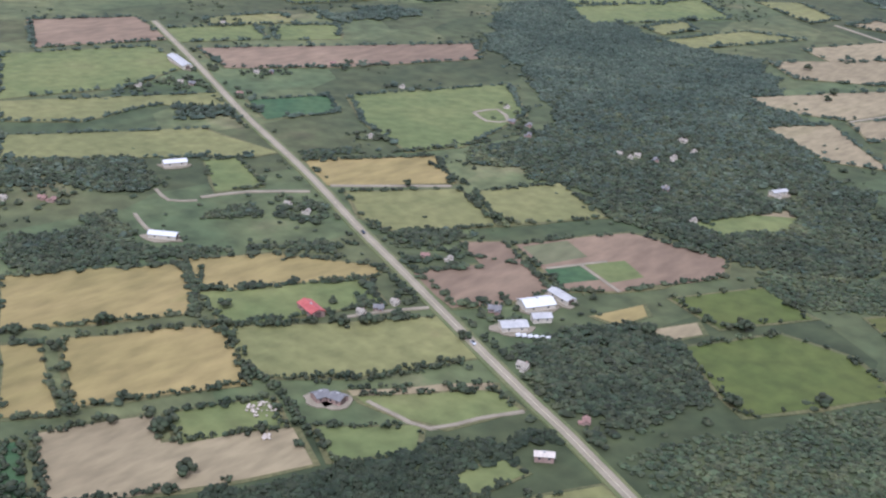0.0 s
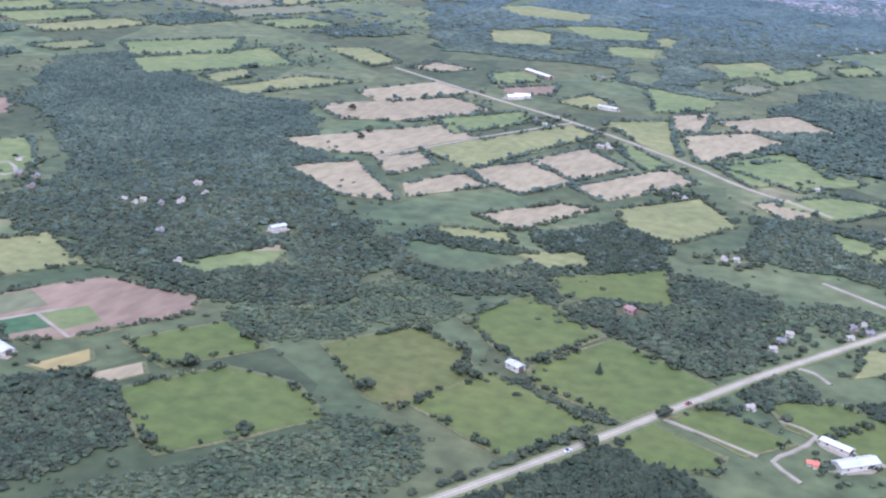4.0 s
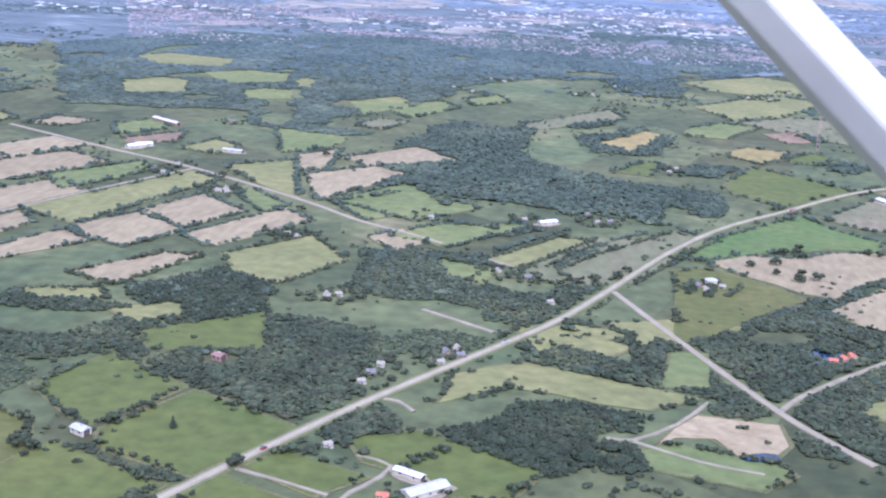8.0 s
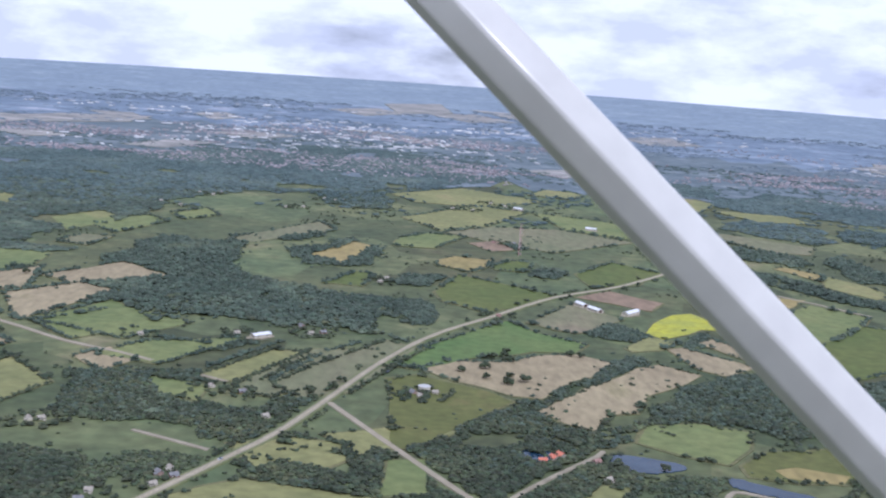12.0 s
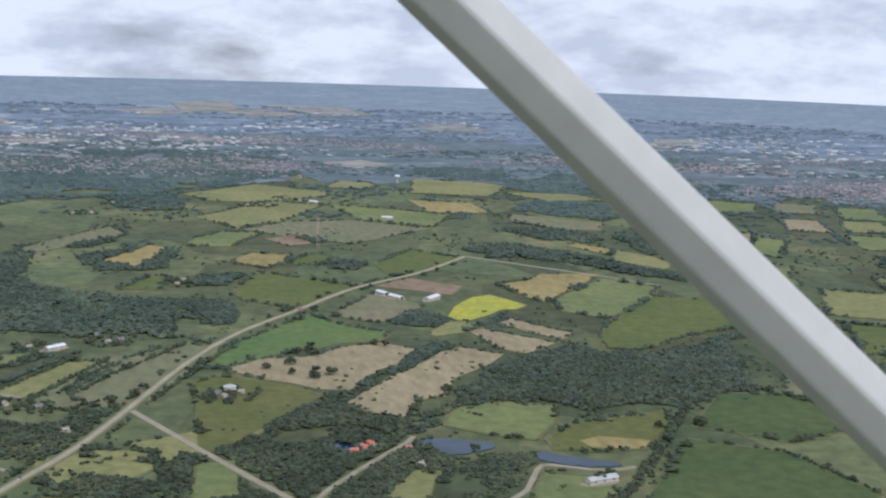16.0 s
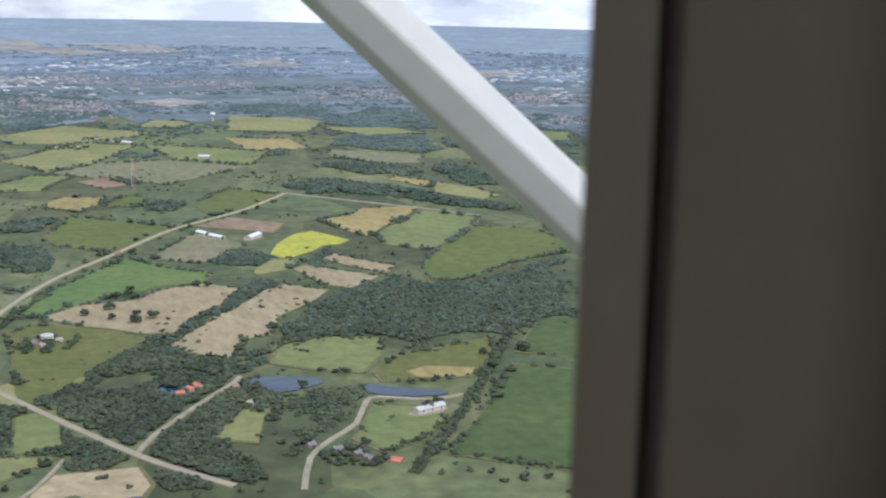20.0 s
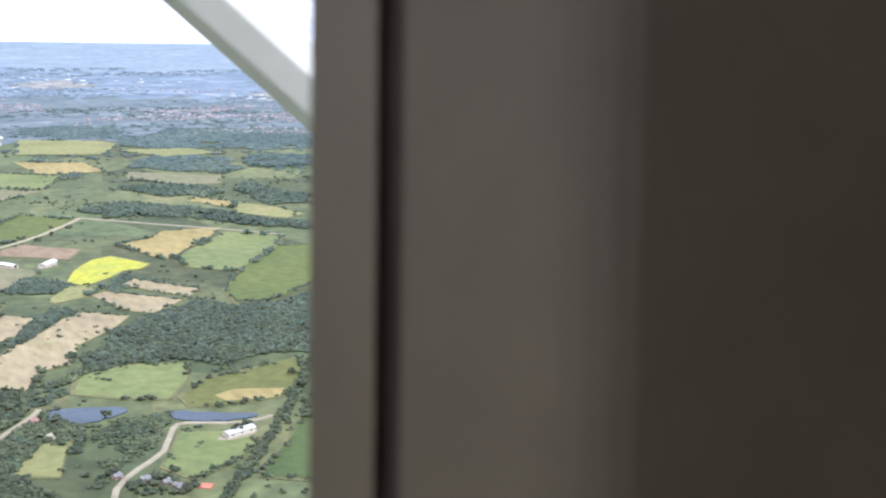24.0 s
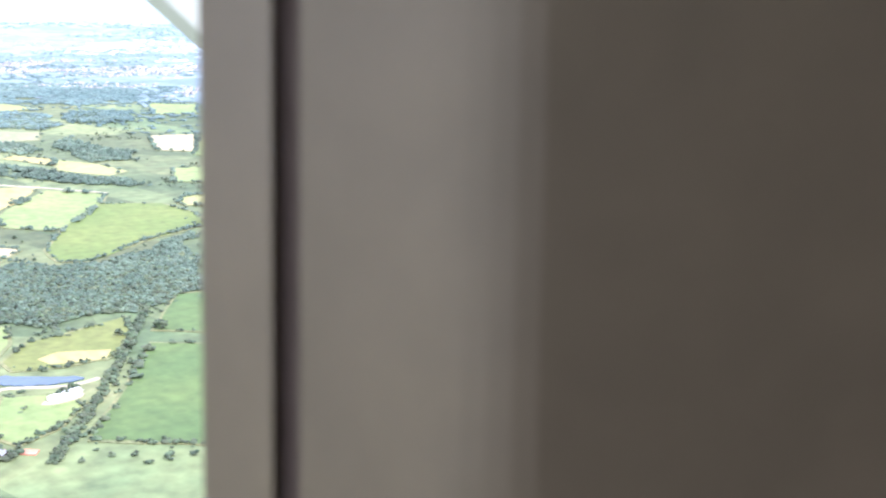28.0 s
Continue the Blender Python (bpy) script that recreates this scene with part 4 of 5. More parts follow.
def build_post():
    plan = [polar(32.9 + 0.62 * k, 0.492 - 0.0036 * k) for k in range(11)]
    r = 0.456
    for k in range(24):
        r += -0.0067 + 0.0083 * min(1.0, (k + 1) / 5) + 0.0002 * k
        plan.append(polar(39.1 + 1.12 * (k + 1), r))
    plan += [polar(66.1 + 3 * k, r + 0.012 * k) for k in range(1, 9)]
    post = part("door_post", wall_strip("panel", plan, CABIN), aircraft, "smooth moulded grey-brown door post panel")
    part("edge_trim", wall_strip("edge_trim", [polar(28.5 + 0.4 * k, 0.524 - 0.0035 * k) for k in range(9)], CABIN), post)
    part("seal", wall_strip("seal", [polar(31.4 + 0.45 * k, 0.505) for k in range(6)], RUBBER), post, "dark rubber door seal in a groove")


# Unseen shell added to block light, so that the door post stays dark.
def build_unseen_cabin():
    up = Vector((0, 0, 1))
    back, side = AHEAD * -1.3, LEFT * -1.0
    cabin = part("unseen_floor", box_mesh("floor", back + side + up * -0.95, AHEAD * 2.3, LEFT * 1.25, up * -0.05, LINING), aircraft, "dark cabin floor lining, unseen, keeps light out")
    part("unseen_roof", box_mesh("roof", back + side + up * 0.765, AHEAD * 2.3, LEFT * 1.25, up * 0.05, LINING), aircraft, "grey cabin headliner, unseen, keeps light out")
    part("unseen_side_wall", box_mesh("unseen_side_wall", back + side + up * -0.95, AHEAD * 2.3, LEFT * -0.04, up * 1.71, LINING), aircraft, "grey cabin side lining, unseen, keeps light out")
    part("unseen_front_wall", box_mesh("unseen_front_wall", AHEAD * 1.0 + side + up * -0.95, AHEAD * 0.04, LEFT * 1.25, up * 1.71, LINING), aircraft, "dark forward wall, unseen, keeps light out")
    part("sill", box_mesh("sill", back + LEFT * 0.21 + up * -0.95, AHEAD * 1.75, LEFT * 0.04, up * 0.16, CABIN), aircraft, "low window sill, out of view")
    # Rear panels darken the cabin; the gap lets the camera's path through.
    for name, o, x, y, z in (("unseen_rear_wall", LEFT * -1.0 + up * -0.95, LEFT * 0.6, AHEAD * 0.03, up * 1.71), ("unseen_rear_lower", LEFT * -0.4 + up * -0.95, LEFT * 0.65, AHEAD * 0.03, up * 0.8)):
        part(name, box_mesh(name, back + o, x, y, z, LINING), aircraft, "dark rear panel, unseen, keeps light out")
    return cabin


build_strut()
build_wing()
build_post()
build_unseen_cabin()

# ---- single trees ----
def tree_template(k, pine):
    """One tree with a tapered trunk, limbs and a clumped crown, 1 m high."""
    rng = np.random.default_rng(40 + k)
    tree = new("tree")
    bm = bmesh.new()
    bmesh.ops.create_cone(bm, cap_ends=True, segments=7, radius1=0.03, radius2=0.012, depth=0.6, matrix=Matrix.Translation((0, 0, 0.29)))
    if not pine:
        for j in range(4):
            a = math.tau * j / 4 + rng.uniform(0, 1)
            m = Matrix.Translation((0.09 * math.cos(a), 0.09 * math.sin(a), 0.42)) @ Matrix.Rotation(a, 4, "Z") @ Matrix.Rotation(radians(42), 4, "Y")
            bmesh.ops.create_cone(bm, cap_ends=True, segments=5, radius1=0.012, radius2=0.004, depth=0.3, matrix=m)
    me = bpy.data.meshes.new("trunk")
    bm.to_mesh(me)
    bm.free()
    me.materials.append(BARK)
    part("trunk", me, tree, "grey-brown bark")
    cv, cf = (FULL_PINES if pine else FULL_CROWNS)[k % 2 if pine else k]
    part("crown", array_mesh("crown", cv, cf, NEEDLES if pine else LEAVES), tree)
    return tagged(tree, "tall dark conifer standing alone on grass" if pine else "single round-headed broadleaf tree, dark green, on open ground", "tree", "single trees")


TREE_KINDS = [tree_template(k, False) for k in range(5)] + [tree_template(5, True)]
tree_rng = random.Random(11)
FIRST_TREES = list(TREE_KINDS)


def lone_trees(places):
    for x, y in places:
        k = tree_rng.randrange(5)
        s = tree_rng.uniform(5.2, 7.8)
        m = Matrix.Translation((x, y, -0.1)) @ Matrix.Rotation(tree_rng.uniform(0, 6.28), 4, "Z")
        if TREE_KINDS[k] in FIRST_TREES:
            FIRST_TREES.remove(TREE_KINDS[k])
            TREE_KINDS[k].matrix_basis, TREE_KINDS[k].scale = m, (s * 1.1, s * 1.1, s)
        else:
            keep = TREE_KINDS[k].scale.copy()
            c = copy_thing(TREE_KINDS[k], m)
            c.scale = (s * 1.1, s * 1.1, s)
            TREE_KINDS[k].scale = keep


lone_trees([(-118, 845), (-96, 873), (-100, 824), (-89, 814), (-36, 902), (-101, 883), (-249, 749), (-234, 763), (123, 667), (49, 568), (58, 575), (-575, 229), (-611, 307), (-786, 789), (-849, 884), (-546, 260), (-523, 333), (-461, 416), (-482, 376), (-490, 296), (-385, 390), (-406, 337), (-577, 230), (-645, 267), (-708, 14), (-742, 29), (-780, 9), (-837, 39), (-865, 36), (-844, 72), (-754, 88), (-762, 159), (-753, 168), (-708, 191), (-818, 129), (-882, 343), (-793, 339), (-801, 337), (-791, 816), (-462, 419)])
lone_trees([(-491, 377), (-385, 387), (-511, 869), (-619, 962), (-212, 954), (-229, 783), (-558, 1094), (-138, 834), (-119, 818), (-111, 879), (-103, 804), (-43, 904), (-98, 899), (-15, 629), (154, 667), (119, 636)])
for spare, (x, y) in zip(FIRST_TREES, [(-430, 420), (-470, 395), (-420, 390), (-400, 410), (-440, 372), (-455, 430)]):
    spare.matrix_basis, spare.scale = Matrix.Translation((x, y, -0.1)), (7, 7, 7.5)

# ---- houses, barns and other buildings ----
ROOFS = {"white": material("white_sheet_roof", (0.60, 0.60, 0.58), (0.66, 0.66, 0.65), 0.2, rough=0.5, fine=1.2, mottle=0.06),
         "metal": material("grey_sheet_roof", (0.391, 0.386, 0.363), (0.476, 0.465, 0.435), 0.2, rough=0.45, fine=1.2, mottle=0.08),
         "red": material("red_painted_roof", (0.36, 0.07, 0.06), (0.44, 0.11, 0.09), 0.3, rough=0.6, fine=1.5),
         "dark": material("dark_slate_roof", (0.15, 0.145, 0.14), (0.20, 0.195, 0.185), 0.3, rough=0.6, fine=1.5),
         "brown": material("brown_shingle_roof", (0.25, 0.15, 0.12), (0.32, 0.20, 0.16), 0.4, rough=0.8, fine=2.0),
         "sandy": material("sandy_flat_roof", (0.52, 0.46, 0.38), (0.60, 0.54, 0.46), 0.2, rough=0.8, fine=1.0),
         "court": material("red_court_surface", (0.40, 0.14, 0.09), (0.46, 0.18, 0.12), 0.2, rough=0.9, fine=1.0),
         "grey": material("grey_shingle_roof", (0.285, 0.256, 0.203), (0.380, 0.344, 0.274), 0.4, rough=0.8, fine=2.0),
         "tile": material("orange_clay_tile_roof", (0.46, 0.15, 0.09), (0.55, 0.20, 0.12), 0.4, rough=0.8, fine=2.0)}
SIDING = material("white_siding", (0.520, 0.474, 0.376), (0.580, 0.530, 0.422), 0.4, fine=3.0, mottle=0.06)
BRICK = material("brown_brick_wall", (0.28, 0.19, 0.15), (0.35, 0.25, 0.20), 0.5, fine=4.0)
STUCCO = material("beige_stucco", (0.468, 0.403, 0.320), (0.527, 0.462, 0.376), 0.4, fine=3.0, mottle=0.06)
PANE = material("dark_window_glass", (0.04, 0.05, 0.06), rough=0.08)
DOOR = material("dark_door_paint", (0.10, 0.07, 0.06), (0.14, 0.10, 0.08), 1.0)


def box(bm, x0, x1, y0, y1, z0, z1):
    m = Matrix.Translation(((x0 + x1) / 2, (y0 + y1) / 2, (z0 + z1) / 2)) @ Matrix.Diagonal((x1 - x0, y1 - y0, z1 - z0, 1))
    bmesh.ops.create_cube(bm, size=1.0, matrix=m)


def finish(bm, name, mat):
    bmesh.ops.recalc_face_normals(bm, faces=bm.faces)
    me = bpy.data.meshes.new(name)
    bm.to_mesh(me)
    bm.free()
    me.materials.append(mat)
    return me


def one_box(name, mat, *dims):
    bm = bmesh.new()
    box(bm, *dims)
    return finish(bm, name, mat)


def gable_wall(name, mat, l, w, h, rise):
    """A closed wall block with its two gables."""
    bm = bmesh.new()
    v = [bm.verts.new(p) for p in ((-l, -w, -0.3), (l, -w, -0.3), (l, w, -0.3), (-l, w, -0.3), (-l, -w, h), (l, -w, h), (l, w, h), (-l, w, h), (-l, 0, h + rise), (l, 0, h + rise))]
    for f in ((0, 1, 5, 4), (2, 3, 7, 6), (1, 2, 6, 9, 5), (3, 0, 4, 8, 7), (0, 3, 2, 1), (4, 5, 9, 8), (7, 8, 9, 6)):
        bm.faces.new([v[i] for i in f])
    return finish(bm, name, mat)


def gable_roof(name, mat, l, w, h, rise, over=0.45, thick=0.22):
    """A two-sided roof slab with eaves."""
    bm = bmesh.new()
    s = rise / w
    prof = [(-w - over, h - over * s), (0, h + rise), (w + over, h - over * s), (w + over, h - over * s + thick), (0, h + rise + thick * 1.2), (-w - over, h - over * s + thick)]
    a = [bm.verts.new((-l - over, y, z + 0.02)) for y, z in prof]
    b = [bm.verts.new((l + over, y, z + 0.02)) for y, z in prof]
    n = len(prof)
    for i in range(n):
        bm.faces.new((a[i], a[(i + 1) % n], b[(i + 1) % n], b[i]))
    for e in (a, b):
        bm.faces.new((e[0], e[1], e[4], e[5]))
        bm.faces.new((e[1], e[2], e[3], e[4]))
    return finish(bm, name, mat)


def house_template(k):
    wall, roof, words = [(SIDING, "grey", "small white-sided house with a grey shingle roof"), (BRICK, "dark", "brown brick house with a dark slate roof"),
                         (BRICK, "brown", "low brick house with a brown shingle roof"), (STUCCO, "tile", "beige house with an orange clay-tile roof")][k]
    l, w, h, rise = [(3.6, 2.5, 2.8, 1.6), (4.2, 2.8, 3.0, 1.7), (4.0, 2.6, 2.5, 1.4), (4.3, 2.8, 2.7, 1.3)][k]
    ob = new("house")
    ob.matrix_basis = pose(0, 0, -500)
    part("wall", gable_wall("wall", wall, l, w, h, rise), ob)
    top = part("roof", gable_roof("roof", ROOFS[roof], l, w, h, rise), ob)
    part("chimney", one_box("chimney", BRICK, l * 0.5, l * 0.5 + 0.8, -0.4, 0.4, h + 0.5, h + rise + 1.0), top, "brick chimney")
    wing = part("annexe", gable_wall("annexe", wall, 1.6, 1.6, h * 0.7, 0.9), ob)
    wing.matrix_basis = pose(l * 0.45, -w - 1.3, 0, 0, 0, 90)
    cover = part("annexe_roof", gable_roof("annexe_roof", ROOFS[roof], 1.6, 1.6, h * 0.7, 0.9), ob)
    cover.matrix_basis = pose(l * 0.45, -w - 1.3, 0, 0, 0, 90)
    for s in (-1, 1):
        for x in (-0.7, -0.25, 0.2):
            win = part("window", one_box("frame", SIDING, x * l - 0.65, x * l + 0.65, s * w - 0.05, s * w + 0.06, h * 0.35, h * 0.75), ob)
            part("pane", one_box("pane", PANE, x * l - 0.52, x * l + 0.52, s * (w + 0.03) - 0.06, s * (w + 0.03) + 0.06, h * 0.38, h * 0.72), win)
    part("door", one_box("door", DOOR, l * 0.6, l * 0.6 + 1.0, w - 0.05, w + 0.07, -0.2, 2.1), ob)
    return tagged(ob, words, "house", "houses of the valley"), words


HOUSES = [house_template(k) for k in range(4)]
HOUSE_USED = [False] * 4
house_rng = random.Random(5)


HOUSE_SPOTS = []


def house(x, y, ang, k=0):
    HOUSE_SPOTS.append((x, y))
    KEEP_CLEAR.append((x, y, 7))
    a = house_rng.choice((35, -55, 35, -50, 40, 10))
    m = pose(x, y, ground_height(x, y), 0, 0, a) @ Matrix.Diagonal((0.8, 0.8, 0.8, 1.0))
    if HOUSE_USED[k]:
        copy_thing(HOUSES[k][0], m)
    else:
        HOUSE_USED[k] = True
        HOUSES[k][0].matrix_basis = m


def barn(x, y, ang, length, roof="white", width=10):
    KEEP_CLEAR.append((x, y, 8 + 0.6 * length))
    z = ground_height(x, y)
    l, w = max(3.4, length * 0.46), width * 0.36
    if roof == "court":
        ob = new("sports_court", one_box("court", ROOFS["court"], -l, l, -w, w, -0.1, 0.66))
        ob.matrix_basis = pose(x, y, z, 0, 0, ang)
        tagged(ob, "flat red-brown sports court beside the houses", "court")
        return
    h, rise = 2.9 + 0.06 * w, 0.36 * w
    if roof == "dark" or (roof in ("white", "metal") and length >= 13):
        rng = np.random.default_rng(int(abs(x) * 7 + abs(y)))
        ring = []
        for k in range(14):
            b, r = math.tau * k / 14, rng.uniform(0.75, 1.15)
            u, q = (l + 4.5) * r * math.cos(b), (w + 4.0) * r * math.sin(b)
            c, n = math.cos(radians(ang)), math.sin(radians(ang))
            ring.append((x + u * c - q * n, y + u * n + q * c))
        tagged(new("yard", slab("yard", ring, 0.60, GRAVEL)), "pale gravel farmyard round the barn", "yard", kind="structure")
    ob = new("barn")
    ob.matrix_basis = pose(x, y, z, 0, 0, ang)
    tagged(ob, {"white": "long farm barn with a bright white sheet roof", "metal": "farm shed with a grey sheet-metal roof", "red": "barn with a deep red painted roof",
                "dark": "low dark slate-roofed building on a bare yard", "brown": "brown shingle-roofed building among trees", "sandy": "wide pale building with a sandy flat-pitched roof"}[roof], "barn")
    part("wall", gable_wall("wall", SIDING if roof in ("white", "metal") else BRICK, l, w, h, rise), ob)
    part("roof", gable_roof("roof", ROOFS[roof], l, w, h, rise), ob)
    part("door", one_box("door", DOOR, l - 0.04, l + 0.08, -1.8, 1.8, -0.2, 3.2), ob, "large dark barn door")
    for s in (-1, 1):
        for j in range(max(2, int(l / 3))):
            u = -l + (j + 0.5) * 2 * l / max(2, int(l / 3))
            part("window", one_box("pane", PANE, u - 0.5, u + 0.5, s * w - 0.05, s * w + 0.06, 1.5, 2.5), ob)
    vents = max(1, int(l / 6))
    for j in range(vents):
        u = -l + (j + 0.5) * 2 * l / vents
        part("ridge_vent", one_box("vent", ROOFS["metal"], u - 0.6, u + 0.6, -0.35, 0.35, h + rise - 0.1, h + rise + 0.75), ob)


def silo(x, y, ang):
    ob = new("silo")
    ob.matrix_basis = pose(x, y, 0)
    bm = bmesh.new()
    bmesh.ops.create_cone(bm, cap_ends=True, segments=20, radius1=4.5, radius2=4.5, depth=4.4, matrix=Matrix.Translation((0, 0, 2.1)))
    part("tank", finish(bm, "tank", SIDING), ob)
    bm = bmesh.new()
    bmesh.ops.create_cone(bm, cap_ends=True, segments=20, radius1=4.8, radius2=0.6, depth=1.4, matrix=Matrix.Translation((0, 0, 5.0)))
    part("roof", finish(bm, "roof", ROOFS["metal"]), ob)
    tagged(ob, "squat round store with a grey conical roof", "silo")


def tower(x, y, ang):
    z = ground_height(x, y)
    ob = new("water_tower")
    ob.matrix_basis = pose(x, y, z) @ Matrix.Diagonal((0.55, 0.55, 0.5, 1.0))
    bm = bmesh.new()
    bmesh.ops.create_uvsphere(bm, u_segments=20, v_segments=12, radius=9.0, matrix=Matrix.Translation((0, 0, 24)) @ Matrix.Diagonal((1, 1, 0.7, 1)))
    part("tank", finish(bm, "tank", ROOFS["white"]), ob, "white rounded tank")
    bm = bmesh.new()
    bmesh.ops.create_cone(bm, cap_ends=True, segments=14, radius1=3.4, radius2=2.0, depth=19, matrix=Matrix.Translation((0, 0, 9.3)))
    part("stem", finish(bm, "stem", SIDING), ob)
    tagged(ob, "white water tower with a rounded tank", "water tower")


def mast(x, y, ang):
    ob = new("radio_mast")
    ob.matrix_basis = pose(x, y, ground_height(x, y))
    steel = material("mast_paint", (0.5, 0.22, 0.2), (0.6, 0.5, 0.48), 0.3)
    for a in (0, 120, 240):
        c, s = math.cos(radians(a)), math.sin(radians(a))
        bm = bmesh.new()
        rod = Matrix.Translation((1.6 * c, 1.6 * s, 20)) @ Matrix.Diagonal((1, 1, 1, 1))
        bmesh.ops.create_cone(bm, cap_ends=True, segments=6, radius1=0.22, radius2=0.16, depth=41, matrix=rod)
        part("leg", finish(bm, "leg", steel), ob)
    for k in range(10):
        part("brace", one_box("brace", steel, -1.5, 1.5, -0.12, 0.12, 3 + 3.8 * k, 3.25 + 3.8 * k), ob)
    tagged(ob, "slim red and white lattice radio mast", "mast")


CAR_PAINTS = [material("car_paint", c, rough=0.25) for c in ((0.6, 0.6, 0.6), (0.05, 0.06, 0.08), (0.35, 0.05, 0.04), (0.75, 0.75, 0.73))]
TYRE = material("tyre_rubber", (0.02, 0.02, 0.02), rough=0.8)
car_count = [0]


def car(x, y, ang, length=0):
    """A small car on the road."""
    ob = new("car")
    ob.matrix_basis = pose(x, y, ground_height(x, y) + 0.74, 0, 0, ang)
    paint = CAR_PAINTS[car_count[0] % 4]
    car_count[0] += 1
    body = loft("body", [[Vector((u, v * w, z)) for v, z in ((-1, 0.3), (1, 0.3), (1, h), (-1, h))] for u, w, h in ((-2.1, 0.75, 0.75), (-1.9, 0.85, 0.95), (1.6, 0.85, 0.9), (2.1, 0.72, 0.65))], paint, False)
    part("body", body, ob)
    part("cabin", loft("cabin", [[Vector((u, v * w, z)) for v, z in ((-1, 0.9), (1, 0.9), (0.85, h), (-0.85, h))] for u, w, h in ((-1.6, 0.8, 0.92), (-1.0, 0.8, 1.42), (0.3, 0.8, 1.42), (0.95, 0.8, 0.92))], PANE, False), ob, "dark glazed cabin")
    for u in (-1.3, 1.3):
        for v in (-0.8, 0.8):
            bm = bmesh.new()
            bmesh.ops.create_cone(bm, cap_ends=True, segments=12, radius1=0.32, radius2=0.32, depth=0.2, matrix=Matrix.Translation((u, v, 0.32)) @ Matrix.Rotation(radians(90), 4, "X"))
            part("wheel", finish(bm, "wheel", TYRE), ob)
    tagged(ob, ["silver", "dark", "red", "white"][(car_count[0] - 1) % 4] + " passenger car driving on the country road", "car", "cars on the roads")


def pool(x, y, ang):
    rim = one_box("rim", ROOFS["sandy"], -4.2, 4.2, -2.6, 2.6, -0.05, 0.72)
    ob = new("swimming_pool", rim)
    ob.matrix_basis = pose(x, y, 0, 0, 0, 25)
    part("water", one_box("water", material("pool_water", (0.15, 0.55, 0.62), rough=0.1), -3.6, 3.6, -2.0, 2.0, 0.6, 0.76), ob, "bright turquoise pool water")
    tagged(ob, "small garden swimming pool with a pale rim", "pool")
    KEEP_CLEAR.append((x, y, 8))


house(-560, 83, 0, 3)
house(-584, 82, 0, 3)
house(-620, 36, 0, 2)
barn(-706, 250, 62, 19, "white", 16)
barn(-698, 219, 53, 15, "metal", 12)
barn(-694, 238, 52, 11, "metal", 9)
barn(-702, 268, -16, 18, "metal", 9)
barn(-784, 158, -17, 17, "red", 11)
barn(-1232, 432, -20, 46, "metal", 12)
house(-718, 229, 0, 1)
house(-668, 188, 0, 0)
house(-765, 176, 0, 0)
house(-761, 198, 0, 0)
house(-762, 186, 0, 1)
house(-793, 259, 0, 2)
house(-779, 265, 0, 0)
house(-889, 257, 0, 0)
house(-908, 258, 0, 0)
barn(-1016, 254, 65, 17, "white", 10)
barn(-916, 166, 34, 18, "white", 9)
house(-1018, 152, 0, 2)
house(-1010, 154, 0, 2)
house(-1033, 134, 0, 0)
house(-1148, 539, 0, 2)
house(-1053, 528, 0, 0)
house(-973, 403, 0, 0)
house(-1193, 359, 0, 0)
house(-1181, 392, 0, 0)
house(-1171, 396, 0, 1)
house(-1124, 407, 0, 2)
house(-896, 498, 0, 1)
house(-928, 518, 0, 1)
house(-824, 514, 0, 0)
house(-813, 512, 0, 0)
house(-797, 521, 0, 1)
house(-789, 529, 0, 0)
house(-810, 580, 0, 0)
house(-788, 562, 0, 0)
house(-697, 518, 0, 0)
house(-759, 471, 0, 1)
barn(-611, 127, 37, 9, "sandy", 6)
barn(-714, 96, 74, 7, "dark", 9)
barn(-707, 100, 9, 6, "dark", 9)
house(-616, 166, 0, 2)
house(-1333, 568, 0, 0)
house(-1166, 463, 0, 0)
house(-1158, 473, 0, 1)
barn(-470, 400, -24, 10, "metal", 8)
barn(-700, 523, 67, 13, "metal", 7)
house(-713, 431, 0, 0)
house(-791, 538, 0, 0)
house(-808, 580, 0, 0)
house(-813, 521, 0, 0)
house(-759, 472, 0, 0)
house(-602, 908, 0, 0)
house(-597, 918, 0, 0)
barn(-748, 1052, 53, 21, "white", 12)
house(-689, 969, 0, 1)
house(-677, 993, 0, 0)
house(-675, 956, 0, 0)
barn(-444, 517, -22, 5, "brown", 8)
house(-421, 654, 0, 0)
house(-350, 423, 0, 0)
house(-355, 524, 0, 1)
house(-353, 538, 0, 0)
house(-321, 571, 0, 1)
house(-316, 580, 0, 0)
barn(-303, 401, -21, 17, "white", 6)
barn(-292, 387, 48, 24, "metal", 11)
house(-310, 378, 0, 3)
house(-912, 520, 0, 1)
house(-955, 548, 0, 0)
house(-600, 907, 0, 0)
house(-591, 904, 0, 0)
house(-496, 791, 0, 0)
house(-486, 786, 0, 0)
house(-507, 800, 0, 1)
barn(-304, 902, 41, 18, "white", 9)
house(-320, 751, 0, 0)
house(-297, 741, 0, 1)
house(-274, 689, 0, 0)
house(-254, 929, 0, 1)
house(-401, 886, 0, 0)
house(-357, 509, 0, 0)
house(-321, 553, 0, 0)
house(-312, 568, 0, 1)
house(-414, 656, 0, 0)
house(-159, 769, 0, 0)
silo(-167, 773, 0)
barn(-744, 1064, 27, 18, "white", 10)
barn(-778, 1196, -32, 51, "sandy", 10)
house(-714, 1234, 0, 1)
barn(-650, 1071, -5, 23, "metal", 8)
tower(142, 2029, 0)
barn(67, 1614, -21, 16, "white", 10)
house(-124, 1742, 0, 0)
house(-94, 1733, 0, 0)
house(-502, 1599, 0, 0)
house(-534, 1625, 0, 0)
